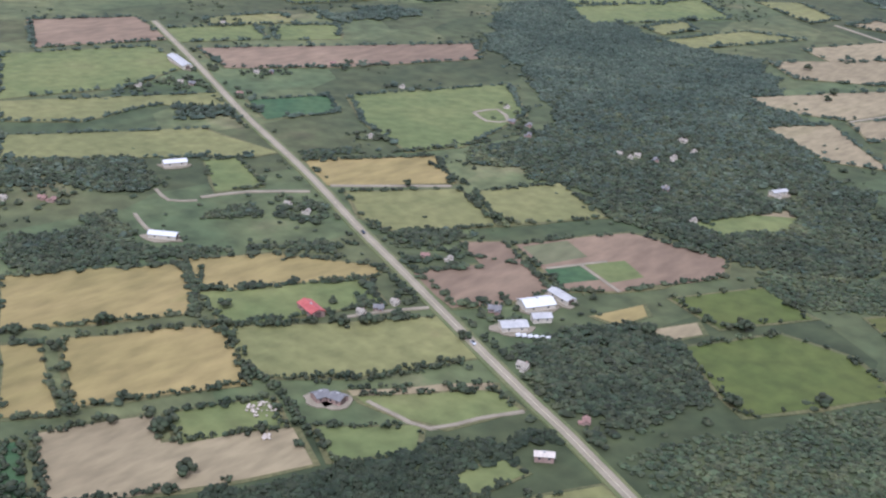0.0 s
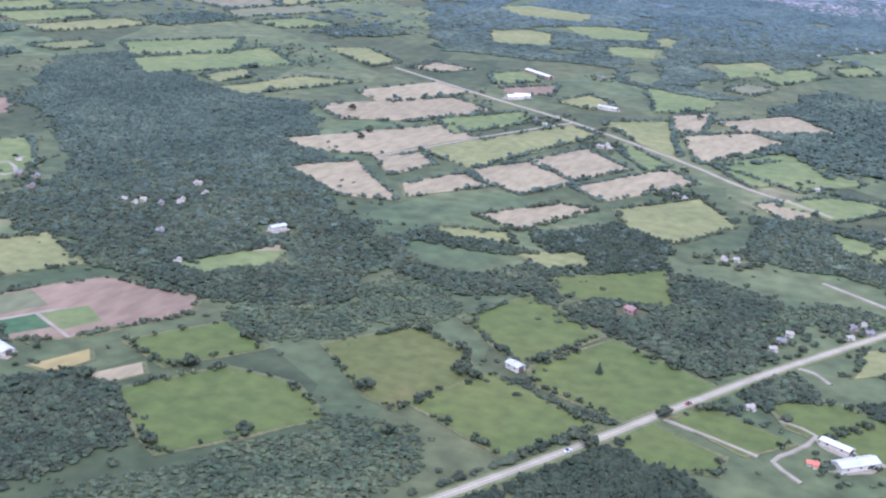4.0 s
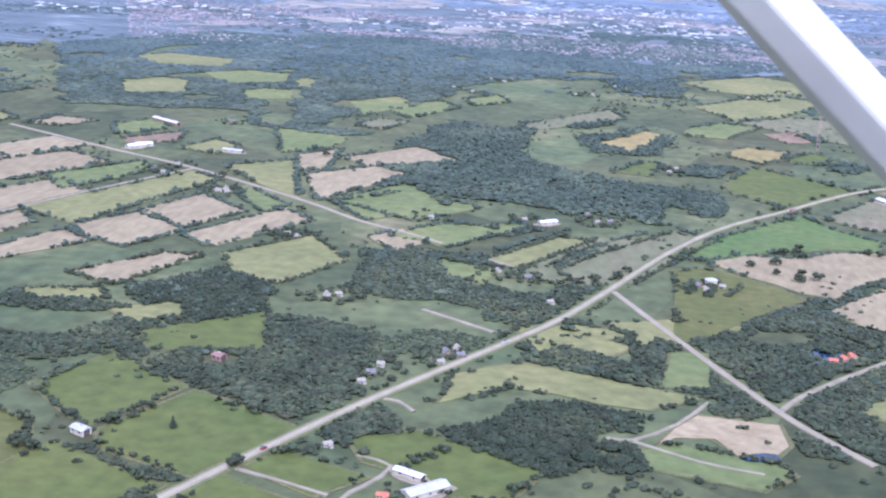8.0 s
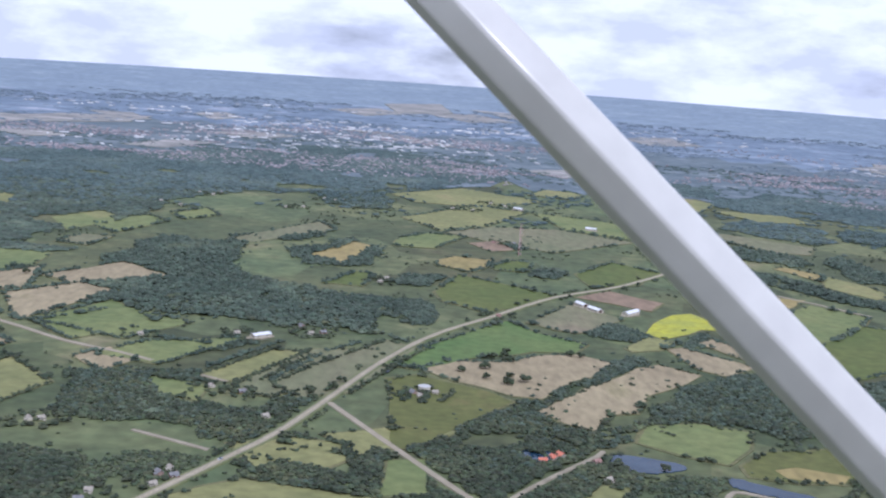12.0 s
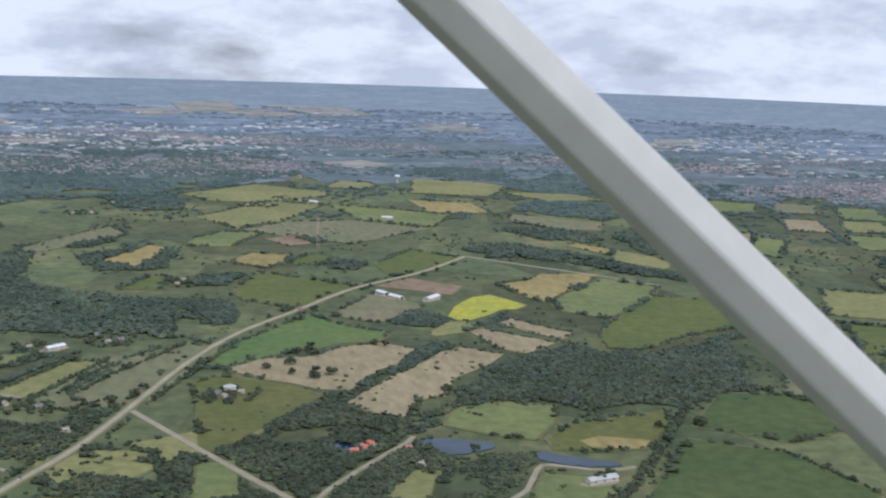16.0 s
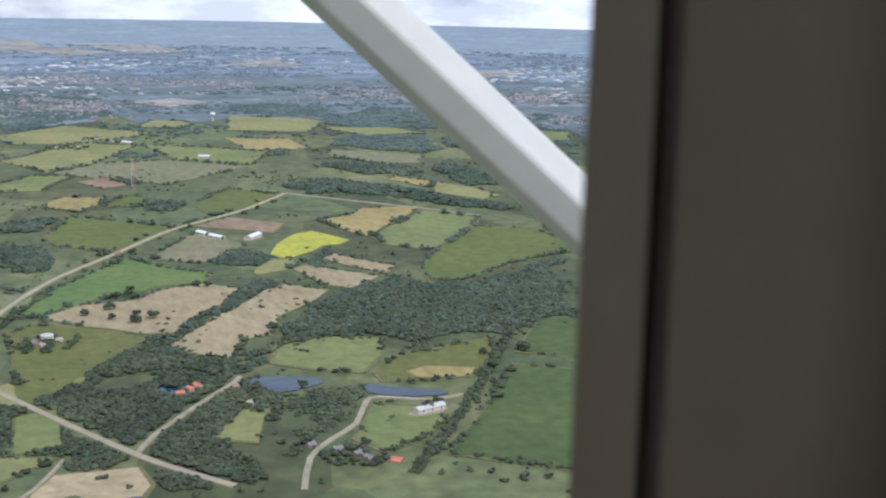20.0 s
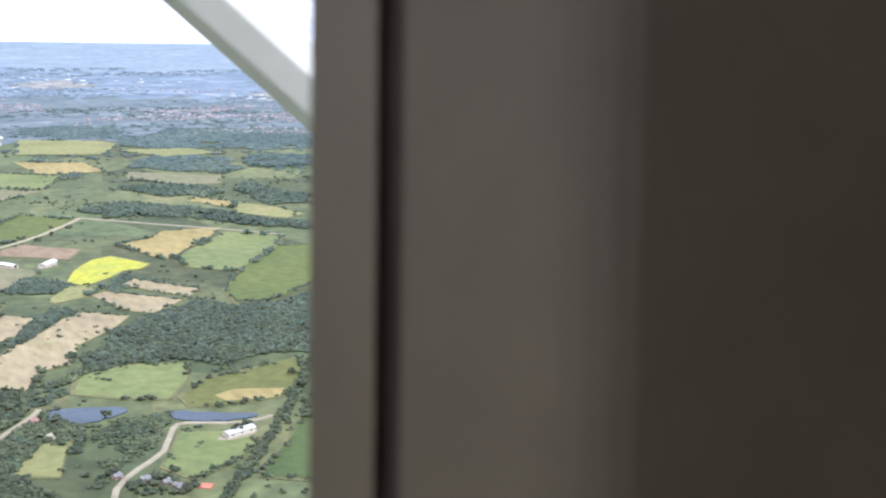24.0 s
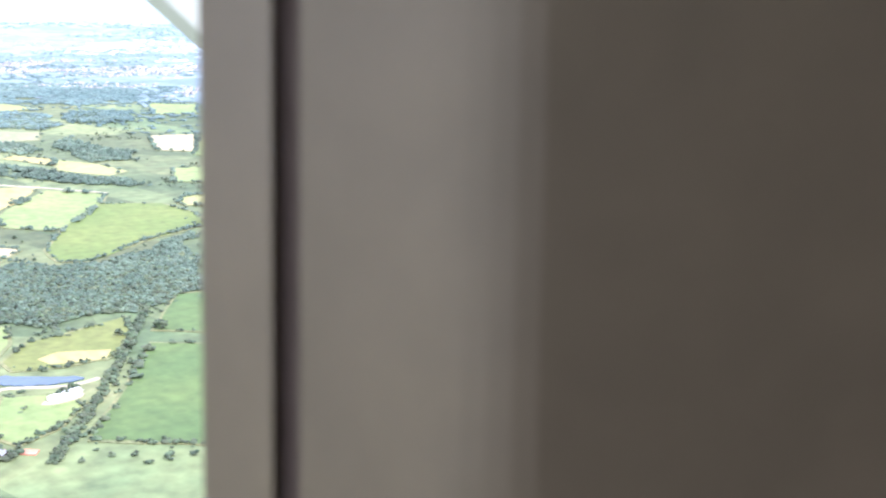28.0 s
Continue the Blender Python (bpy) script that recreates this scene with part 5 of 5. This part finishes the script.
house(-471, 1747, 0, 1)
house(-362, 1646, 0, 0)
house(-339, 1657, 0, 0)
house(-213, 1162, 0, 0)
barn(-9, 1108, -60, 15, "white", 9)
barn(2, 1088, -56, 18, "white", 9)
barn(37, 1083, 52, 24, "white", 10)
house(-175, 766, 0, 1)
house(-170, 759, 0, 0)
house(-84, 641, 0, 3)
house(-92, 634, 0, 3)
house(-79, 647, 0, 3)
house(-57, 638, 0, 2)
house(-54, 605, 0, 0)
house(-33, 527, 0, 1)
house(-20, 517, 0, 1)
house(-11, 508, 0, 1)
house(-6, 500, 0, 1)
barn(50, 566, 19, 22, "metal", 9)
barn(7, 496, -35, 9, "court", 9)
house(-325, 909, 0, 0)
house(-264, 923, 0, 0)
house(-274, 947, 0, 1)
house(-207, 1183, 0, 0)
house(-96, 1038, 0, 2)
barn(-23, 1769, -43, 18, "white", 9)
house(-43, 1796, 0, 0)
house(-63, 1824, 0, 0)
house(300, 1513, 0, 0)
house(-316, 1752, 0, 0)
house(-299, 1738, 0, 0)
house(-286, 1748, 0, 0)
house(-477, 1719, 0, 0)
house(-499, 1733, 0, 0)
house(-53, 1455, 0, 1)
house(-78, 1457, 0, 2)
mast(-52, 1372, 0)
car(-701, 190, -27, 11)
car(-842, 258, -27, 11)
car(-378, 409, 69, 9)
car(-412, 326, 67, 8)
car(-290, 600, 67, 8)
car(-195, 817, 68, 11)
car(-487, 156, 56, 4)
pool(-494, 124, 0)

def calf_hutches(places):
    """White rounded shelters in a row, each with a dark doorway."""
    for x, y in places:
        ob = new("calf_hutch")
        ob.matrix_basis = pose(x, y, 0.6, 0, 0, 60)
        ring = [(1.1 * math.cos(math.pi * k / 8), 1.5 * math.sin(math.pi * k / 8)) for k in range(9)]
        part("shell", loft("shell", [[Vector((u, a, b)) for a, b in ring] for u in (-1.2, 1.2)], ROOFS["white"], False), ob)
        part("doorway", one_box("doorway", DOOR, 1.19, 1.24, -0.45, 0.45, 0.02, 1.0), ob, "dark open doorway")
        tagged(ob, "small white rounded shelter in a row beside the barns", "shelter", "row of white shelters")


calf_hutches([(-691 + 2.6 * k, 214 + 1.6 * k) for k in range(6)])


def rubble(x, y, reach, count):
    """A low heap of broken pale blocks, each with its own edges."""
    rng = np.random.default_rng(int(abs(x)))
    ob = new("rubble_heap")
    ob.matrix_basis = pose(x, y, 0.62)
    tagged(ob, "low heap of broken pale stone and concrete on grass", "rubble")
    KEEP_CLEAR.append((x, y, reach + 2))
    for k in range(count):
        a, r, s = rng.uniform(0, math.tau), reach * math.sqrt(rng.uniform(0, 1)), rng.uniform(0.35, 0.95)
        v = ICO_V * rng.uniform(0.7, 1.3, (12, 1)) * np.array((1.2, 1.0, 0.6)) * s + (r * math.cos(a), r * math.sin(a), 0.2 * s)
        part("block", array_mesh("block", v, ICO_F, STUCCO), ob)


rubble(-726, 71, 7.0, 46)
rubble(-706, 56, 2.4, 12)

# ---- woods ----
wood("pine", [(-677, -17), (-697, 10), (-672, 56), (-663, 108), (-631, 159), (-594, 140), (-608, 97), (-612, 77), (-619, 44), (-631, 33), (-656, -4), (-666, -21)])
wood("scrub", [(-587, 146), (-580, 179), (-553, 232), (-493, 321), (-478, 304), (-459, 252), (-476, 201), (-506, 140), (-518, 125), (-558, 137)])
wood("mixed", [(-481, 389), (-480, 401), (-462, 396), (-440, 389), (-401, 372), (-404, 361), (-433, 370), (-457, 375)])
wood("mixed", [(-1228, 872), (-1197, 973), (-1038, 893), (-896, 885), (-781, 722), (-681, 575), (-651, 591), (-585, 429), (-632, 403), (-659, 385), (-701, 392), (-752, 392), (-810, 424), (-885, 412), (-915, 448), (-894, 483), (-919, 547), (-992, 622), (-1094, 694)])
wood("mixed", [(-692, 208), (-680, 245), (-663, 268), (-614, 270), (-585, 231), (-589, 199), (-602, 172), (-623, 164), (-655, 177)])
wood("mixed", [(-1098, 172), (-1053, 254), (-982, 227), (-1000, 183), (-1050, 142)])
wood("mixed", [(-994, 108), (-968, 181), (-901, 171), (-830, 244), (-829, 224), (-885, 158), (-902, 120), (-933, 70)])
wood("mixed", [(-899, 240), (-905, 270), (-888, 279), (-869, 262), (-874, 240)])
wood("mixed", [(-937, 208), (-929, 253), (-902, 233), (-915, 204)])
wood("mixed", [(-841, 265), (-830, 305), (-793, 310), (-790, 280), (-813, 255)])
wood("pine", [(-1146, 333), (-1112, 382), (-1065, 358), (-1105, 309)])
wood("scrub", [(-563, 178), (-544, 210), (-543, 264), (-503, 315), (-487, 305), (-497, 263), (-475, 247), (-466, 219), (-473, 193), (-563, 129), (-571, 155)])
wood("pine", [(-466, 198), (-453, 246), (-426, 289), (-402, 348), (-366, 347), (-325, 321), (-320, 303)])
wood("scrub", [(-637, 374), (-636, 418), (-595, 497), (-535, 478), (-533, 435), (-568, 382), (-594, 355)])
wood("mixed", [(-677, 401), (-646, 486), (-626, 591), (-558, 594), (-494, 582), (-503, 536), (-477, 484), (-508, 509), (-535, 478), (-595, 497), (-636, 418)])
wood("mixed", [(-484, 502), (-469, 558), (-444, 602), (-366, 598), (-358, 526), (-355, 471), (-373, 442), (-427, 465)])
wood("pine", [(-559, 631), (-517, 692), (-450, 645), (-440, 591), (-483, 564), (-513, 565)])
wood("scrub", [(-435, 576), (-367, 624), (-290, 606), (-312, 566), (-349, 532), (-362, 509), (-416, 540)])
wood("mixed", [(-435, 774), (-333, 795), (-337, 715), (-268, 739), (-237, 736), (-271, 658), (-350, 655), (-410, 660)])
wood("mixed", [(-522, 1110), (-474, 1354), (-389, 1323), (-344, 1152), (-211, 1072), (-167, 929), (-236, 945), (-359, 962), (-423, 960), (-479, 987)])
wood("mixed", [(-292, 598), (-173, 659), (-104, 692), (-26, 630), (-52, 472), (-119, 481), (-123, 524), (-175, 549), (-254, 569)])
wood("pine", [(-312, 484), (-278, 517), (-190, 515), (-213, 481), (-185, 461), (-192, 433), (-265, 412), (-295, 444)])
wood("mixed", [(-359, 462), (-340, 484), (-312, 439), (-340, 418)])
wood("scrub", [(-57, 624), (46, 624), (9, 559), (-35, 556), (-75, 556)])
wood("mixed", [(-289, 593), (-177, 630), (-105, 570), (-50, 524), (-58, 509), (-274, 547)])
wood("mixed", [(-377, 1073), (-305, 1130), (-244, 1085), (-169, 1091), (-150, 1016), (-181, 933), (-242, 939), (-305, 966), (-368, 1015)])
wood("mixed", [(-87, 750), (-74, 810), (-41, 841), (10, 912), (38, 928), (64, 969), (100, 1025), (101, 1000), (53, 926), (5, 863), (-17, 822), (-47, 807), (-59, 762), (-99, 725)])
wood("mixed", [(-414, 1321), (-367, 1390), (-373, 1284), (-395, 1193)])
wood("mixed", [(-343, 1834), (-200, 1863), (-223, 1682), (-317, 1702)])
wood("mixed", [(-328, 1315), (-252, 1422), (-210, 1342), (-227, 1240), (-297, 1230)])
wood("mixed", [(116, 1363), (184, 1417), (252, 1345), (256, 1286), (173, 1315), (124, 1304)])
wood("far", [(353, 2053), (495, 2214), (601, 2149), (729, 2132), (660, 1922), (613, 1845), (510, 1860), (425, 1918), (342, 1967)])
wood("far", [(266, 1718), (327, 1823), (387, 1843), (442, 1749), (430, 1668), (382, 1606), (311, 1657)])
wood("mixed", [(195, 1520), (252, 1546), (321, 1498), (330, 1445), (295, 1414), (224, 1465)])
wood("mixed", [(148, 1352), (211, 1388), (271, 1335), (305, 1267), (351, 1221), (353, 1174), (335, 1167), (274, 1221), (213, 1304), (174, 1338)])
wood("far", [(221, 2290), (330, 2272), (385, 2177), (342, 2055), (188, 2125)])
wood("mixed", [(163, 1669), (195, 1675), (181, 1621), (137, 1623)])
wood("mixed", [(455, 1764), (528, 1784), (570, 1737), (545, 1668), (487, 1636), (435, 1664)])
wood("mixed", [(388, 1544), (412, 1439), (431, 1392), (408, 1329), (351, 1336), (344, 1434)])
wood("mixed", [(-317, 674), (-298, 691), (-272, 676), (-232, 644), (-223, 627), (-279, 640), (-312, 638)])
wood("mixed", [(-276, 582), (-234, 618), (-171, 614), (-114, 564), (-116, 550), (-274, 571)])
wood("far", [(-461, 2530), (-244, 2530), (-10, 2395), (-110, 2240), (-189, 2134), (-305, 2001), (-400, 1910)])
wood("far", [(275, 2089), (474, 2104), (564, 2022), (491, 1891), (359, 1909)])
wood("pine", [(-487, 134), (-469, 171), (-450, 212), (-429, 272), (-408, 205)])
wood("far", [(-1229, 1781), (-1068, 2097), (-633, 2080), (-166, 2144), (-256, 1829), (-481, 1773), (-653, 1614), (-751, 1450), (-688, 1252), (-527, 1246), (-624, 1168), (-758, 1303), (-943, 1251)])
wood("far", [(-637, 2436), (-307, 2300), (-2, 2169), (-156, 1946), (-374, 1903), (-507, 1679)])
wood("far", [(-939, 2135), (-679, 2220), (-228, 2133), (-465, 1879), (-505, 1695), (-529, 1500), (-569, 1384), (-637, 1236)])
wood("mixed", [(-368, 1396), (-318, 1499), (-282, 1420), (-334, 1367)])
wood("mixed", [(-102, 1441), (-27, 1523), (-22, 1437), (-68, 1399)])
wood("pine", [(-345, 876), (-307, 908), (-294, 882), (-335, 842)])
wood("mixed", [(-238, 631), (-229, 653), (-216, 637), (-224, 618)])
wood("mixed", [(-323, 497), (-296, 515), (-222, 513), (-192, 494), (-213, 483), (-244, 491), (-291, 491)])
wood("mixed", [(-1203, 313), (-1199, 346), (-1180, 334), (-1191, 310)])
wood("mixed", [(-1266, 371), (-1276, 402), (-1244, 394), (-1251, 369)])
wood("mixed", [(-1068, 528), (-1050, 559), (-1031, 549), (-1050, 516)])
wood("mixed", [(-989, 340), (-964, 385), (-949, 368), (-970, 333)])

wood("mixed", [(-11, 734), (32, 816), (79, 863), (131, 912), (147, 871), (181, 865), (301, 942), (225, 738), (165, 718), (145, 708), (99, 694), (66, 724), (24, 737), (-9, 725), (-50, 663), (-33, 704)])
wood("mixed", [(-187, 631), (-163, 650), (-128, 717), (-99, 768), (-77, 768), (-88, 736), (-67, 710), (-48, 696), (-14, 740), (-8, 728), (-27, 677), (-51, 658), (-82, 651), (-115, 658), (-120, 618), (-186, 603)])
wood("mixed", [(-38, 1000), (-20, 1040), (20, 1040), (48, 990), (20, 960), (-15, 975)])
wood("scrub", [(-110, 575), (-80, 625), (-30, 615), (0, 575), (-40, 525), (-75, 520)])

# ---- the patchwork between the larger fields ----
def fill_patchwork(seed, size_u, size_v, near):
    rng = random.Random(seed)
    turn = radians(70)
    ux, uy = (math.cos(turn), math.sin(turn)), (-math.sin(turn), math.cos(turn))
    roads = np.concatenate([l for l, w in ROAD_LINES])
    for i in range(-int(2100 / size_u), int(2700 / size_u)):
        for j in range(-int(1450 / size_v), int(2200 / size_v)):
            u, v = i * size_u + rng.uniform(-22, 22), j * size_v + rng.uniform(-14, 14)
            w, h = size_u * rng.uniform(0.62, 0.95) * 0.5, size_v * rng.uniform(0.62, 0.95) * 0.5
            poly = []
            for a, b in ((-1, -1), (0.1, -1.05), (1, -1), (1, 1), (-0.2, 1.06), (-1, 1)):
                p, q = u + a * w + rng.uniform(-12, 12), v + b * h + rng.uniform(-8, 8)
                poly.append((round(-180 + p * ux[0] + q * uy[0]), round(p * ux[1] + q * uy[1])))
            cx, cy = np.mean(poly, 0)
            d, az = math.hypot(cx + 185, cy + 131), math.degrees(math.atan2(cx + 185, cy + 131))
            pick, kind = rng.uniform(0, 1), rng.choices(("green", "olive", "dull", "hay", "tan", "lime"), (26, 20, 24, 8, 9, 13))[0]
            if not (380 < d < (2150 if near > 700 else 1500) and -58 < az < 62):
                continue
            test = np.array(poly + [(cx, cy)], float)
            test = np.concatenate([test, (test + (cx, cy)) * 0.5])
            if any(inside(f, test[:, 0], test[:, 1]).any() for f in FIELD_POLYS) or any(inside(f, test[:, 0], test[:, 1]).any() for f in WOOD_POLYS):
                continue
            if any(inside(poly, np.array(f, float)[:, 0], np.array(f, float)[:, 1]).any() for f in FIELD_POLYS + WOOD_POLYS):
                continue
            if inside(poly, roads[:, 0], roads[:, 1]).any() or (d < near and az > -5):
                continue
            if pick < 0.60:
                field(kind, poly, 0.6)
            elif pick < 0.90:
                wood("mixed", poly)


fill_patchwork(31, 150.0, 92.0, 800)
fill_patchwork(47, 84.0, 56.0, 560)

# ---- hedges, bushes and single trees ----
def hedge(line, chance=0.9):
    HEDGE_LINES.append((line, chance))


hedge([(-382, 385), (-358, 377), (-335, 372)], 0.75)
hedge([(-807, 116), (-754, 92), (-729, 86), (-690, 69)])
hedge([(-822, 110), (-869, 157)])
hedge([(-726, 105), (-706, 137), (-691, 174)])
hedge([(-799, 270), (-742, 294)])
hedge([(-479, 391), (-452, 379), (-405, 362)])
hedge([(-497, 375), (-496, 393)])
hedge([(10, 475), (72, 566), (175, 740)], 1.0)
hedge([(13, 474), (75, 565), (178, 739)], 1.0)
hedge([(-332, 800), (-309, 850), (-282, 896)], 0.8)
hedge([(-281, 775), (-246, 870), (-221, 906)], 0.6)
hedge([(-203, 941), (-160, 897)], 0.9)
hedge([(-384, 884), (-339, 869), (-302, 909)], 0.8)
hedge([(-885, 158), (-820, 112), (-797, 108)])
hedge([(-851, 37), (-783, 8)])
hedge([(-940, 389), (-925, 415), (-908, 467)])
hedge([(-904, 391), (-854, 374)], 0.9)


def roadside_hedges():
    """Broken lines of bushes along both sides of the two long roads."""
    for line, w in ROAD_LINES:
        if w < 4.8:
            continue
        t = np.gradient(line, axis=0)
        t /= np.linalg.norm(t, axis=1)[:, None] + 1e-9
        side = np.stack([-t[:, 1], t[:, 0]], 1) * (w * 0.5 + 6.0)
        for s in (-1, 1):
            HEDGE_LINES.append(([tuple(q) for q in line + s * side], 0.05))


roadside_hedges()


def build_hedges():
    for k, (line, chance) in enumerate(HEDGE_LINES):
        rng = np.random.default_rng(2000 + k)
        xs, ys, ss = [], [], []
        for i, ((ax, ay), (bx, by)) in enumerate(zip(line, line[1:])):
            length = math.hypot(bx - ax, by - ay)
            d = math.hypot((ax + bx) * 0.5 + 170, (ay + by) * 0.5 + 120)
            step = 2.7 if d < 1100 else 4.6
            mood = rng.uniform(-0.3, 0.4)
            for j in range(int(length / step)):
                u = (j + rng.uniform(0.2, 0.8)) * step / length
                x, y = ax + (bx - ax) * u, ay + (by - ay) * u
                thick = noise.noise((x * 0.02, y * 0.02, 4.0)) * 0.8 + mood
                if rng.uniform(0, 1) < chance + thick + 0.08:
                    xs.append(x + rng.normal(0, 0.9))
                    ys.append(y + rng.normal(0, 0.9))
                    ss.append(rng.uniform(2.0, 4.2) * (1.5 if rng.uniform(0, 1) < 0.13 else 1.0) * (1.0 if d < 1100 else 1.3))
        if not xs:
            continue
        x, y, s = np.array(xs), np.array(ys), np.array(ss)
        ok = clear_of_roads(x, y, 4.5)
        for w in WOOD_POLYS:
            ok &= ~inside(w, x, y)
        if ok.sum() > 2:
            # Farther hedges take the haze-tinted leaf colours.
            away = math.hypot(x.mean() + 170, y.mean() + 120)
            mat = FAR_HAZE_LEAVES if away > 1900 else MID_HAZE_LEAVES if away > 950 else LEAVES
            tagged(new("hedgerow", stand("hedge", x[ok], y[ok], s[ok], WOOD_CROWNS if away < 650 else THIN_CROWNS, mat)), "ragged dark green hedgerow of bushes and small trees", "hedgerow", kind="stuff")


build_hedges()


def build_bushes():
    """Loose bushes over the rough ground between the fields."""
    rng = np.random.default_rng(77)
    x, y = rng.uniform(-1500, 700, 22000), rng.uniform(-100, 1900, 22000)
    lump = np.array([noise.fractal((p * 0.006, q * 0.006, 9.0), 0.9, 2.0, 3) for p, q in zip(x, y)])
    ok = (lump + rng.normal(0, 0.07, len(x)) > 0.33) & clear_of_roads(x, y, 5.0)
    for w in WOOD_POLYS:
        ok &= ~inside(w, x, y)
    free = ok.copy()
    for q in FIELD_POLYS:
        free &= ~inside(q, x, y)
    ok = free
    tagged(new("bushes", stand("bushes", x[ok], y[ok], rng.uniform(1.4, 4.2, ok.sum()), THIN_CROWNS, LEAVES)), "scattered bushes and small trees on rough grass", "bushes", kind="stuff")


build_bushes()


def build_gardens():
    """Shade trees round the houses."""
    rng = np.random.default_rng(8)
    xs, ys = [], []
    for x, y in HOUSE_SPOTS:
        for k in range(rng.integers(9, 18)):
            a, r = rng.uniform(0, math.tau), rng.uniform(6, 20)
            xs.append(x + r * math.cos(a))
            ys.append(y + r * math.sin(a))
    x, y = np.array(xs), np.array(ys)
    ok = clear_of_roads(x, y, 3.0)
    for q in HOUSE_SPOTS:
        ok &= (x - q[0]) ** 2 + (y - q[1]) ** 2 > 25
    x, y = x[ok], y[ok]
    tagged(new("garden_trees", stand("garden_trees", x, y, rng.uniform(2.4, 5.0, len(x)), THIN_CROWNS, LEAVES)), "leafy shade trees standing round the houses", "trees", kind="stuff")


build_gardens()

# ---- the distant town ----
def roofs(name, x, y, sizes, mat, words, rng):
    """Small gabled blocks in two street directions, joined into one mesh."""
    k = len(x)
    a = np.where(rng.uniform(0, 1, k) < 0.5, 0.3, 1.87) + rng.normal(0, 0.08, k)
    s = rng.uniform(0.6, 1.5, (k, 1))
    l, w, h = (s * v for v in sizes)
    cx = np.array([-1, 1, 1, -1, -1, 1, 1, -1, -1, 1.0])
    cy = np.array([-1, -1, 1, 1, -1, -1, 1, 1, 0, 0.0])
    cz = np.array([0, 0, 0, 0, 0.6, 0.6, 0.6, 0.6, 1, 1.0])
    c, n = np.cos(a)[:, None], np.sin(a)[:, None]
    vx, vy = cx * l, cy * w
    gz = ground_heights(x, y)[:, None]
    v = np.stack([vx * c - vy * n + x[:, None], vx * n + vy * c + y[:, None], cz * h + gz + 0.8], 2).reshape(-1, 3)
    t = np.array([(0, 1, 5), (0, 5, 4), (1, 2, 6), (1, 6, 5), (2, 3, 7), (2, 7, 6), (3, 0, 4), (3, 4, 7), (4, 5, 9), (4, 9, 8), (6, 7, 8), (6, 8, 9), (5, 6, 9), (7, 4, 8)])
    f = (t[None] + (np.arange(k) * 10)[:, None, None]).reshape(-1, 3)
    tagged(new(name, array_mesh(name, v, f, mat)), words, "town", kind="stuff")


def around(az, r):
    return -173 + r * np.sin(az), -122 + r * np.cos(az)


def lumps(x, y, fx, fy, seed):
    return np.array([noise.fractal((p * fx, q * fy, seed), 0.8, 2.2, 4) for p, q in zip(x, y)])


def build_town():
    rng = np.random.default_rng(21)
    # close streets of small brown-roofed houses along the near edge, thinning further out
    az, r = rng.uniform(radians(-26), radians(44), 30000), rng.triangular(2180, 2420, 3300, 30000)
    x, y = around(az, r)
    ok = lumps(x, y, 0.0016, 0.0042, 2.0) + rng.normal(0, 0.07, len(x)) > 0.16
    roofs("distant_houses", x[ok], y[ok], (2.2, 1.6, 1.6), material("distant_house_roofs", (0.23, 0.20, 0.20), (0.32, 0.28, 0.28), 0.02, island=0.25),
          "distant housing estate of small brownish roofs", rng)
    # long pale commercial roofs beyond
    az, r = rng.uniform(radians(-30), radians(40), 3000), rng.triangular(2450, 2950, 3700, 3000)
    x, y = around(az, r)
    ok = lumps(x, y, 0.0013, 0.0050, 5.0) + rng.normal(0, 0.09, len(x)) > 0.20
    roofs("distant_sheds", x[ok], y[ok], (7.0, 3.0, 1.8), material("distant_white_roofs", (0.38, 0.38, 0.37), (0.52, 0.52, 0.50), 0.02, island=0.25),
          "distant large pale commercial roofs", rng)
    # trees between the roofs and over the plain
    n = 34000
    az, r = rng.uniform(radians(-45), radians(62), n), 1750 + 2700 * rng.uniform(0, 1, n) ** 0.9
    x, y = around(az, r)
    ok = (lumps(x, y, 0.0020, 0.0060, 6.0) + rng.normal(0, 0.10, n) > -0.02) & (r < 3800)
    open_land = np.zeros(n, bool)
    for q in FIELD_POLYS:
        open_land |= inside(q, x, y)
    for w in WOOD_POLYS:
        ok &= ~inside(w, x, y)
    ok &= ~open_land | ((r > 2250) & (rng.uniform(0, 1, n) < 0.35))
    x, y, r = x[ok], y[ok], r[ok]
    # Haze is painted into both belt colours, paler farther out.
    for sel, mat in ((r < 2800, FAR_HAZE_LEAVES), (r >= 2800, PALE_HAZE_LEAVES)):
        tagged(new("distant_trees", stand("trees", x[sel], y[sel], rng.uniform(5, 10, sel.sum()) * (0.7 + r[sel] / 4500), FAR_CROWNS, mat, 0.4)), "tree belts of the distant plain, tinted blue-green for haze", "woodland", kind="stuff")


build_town()
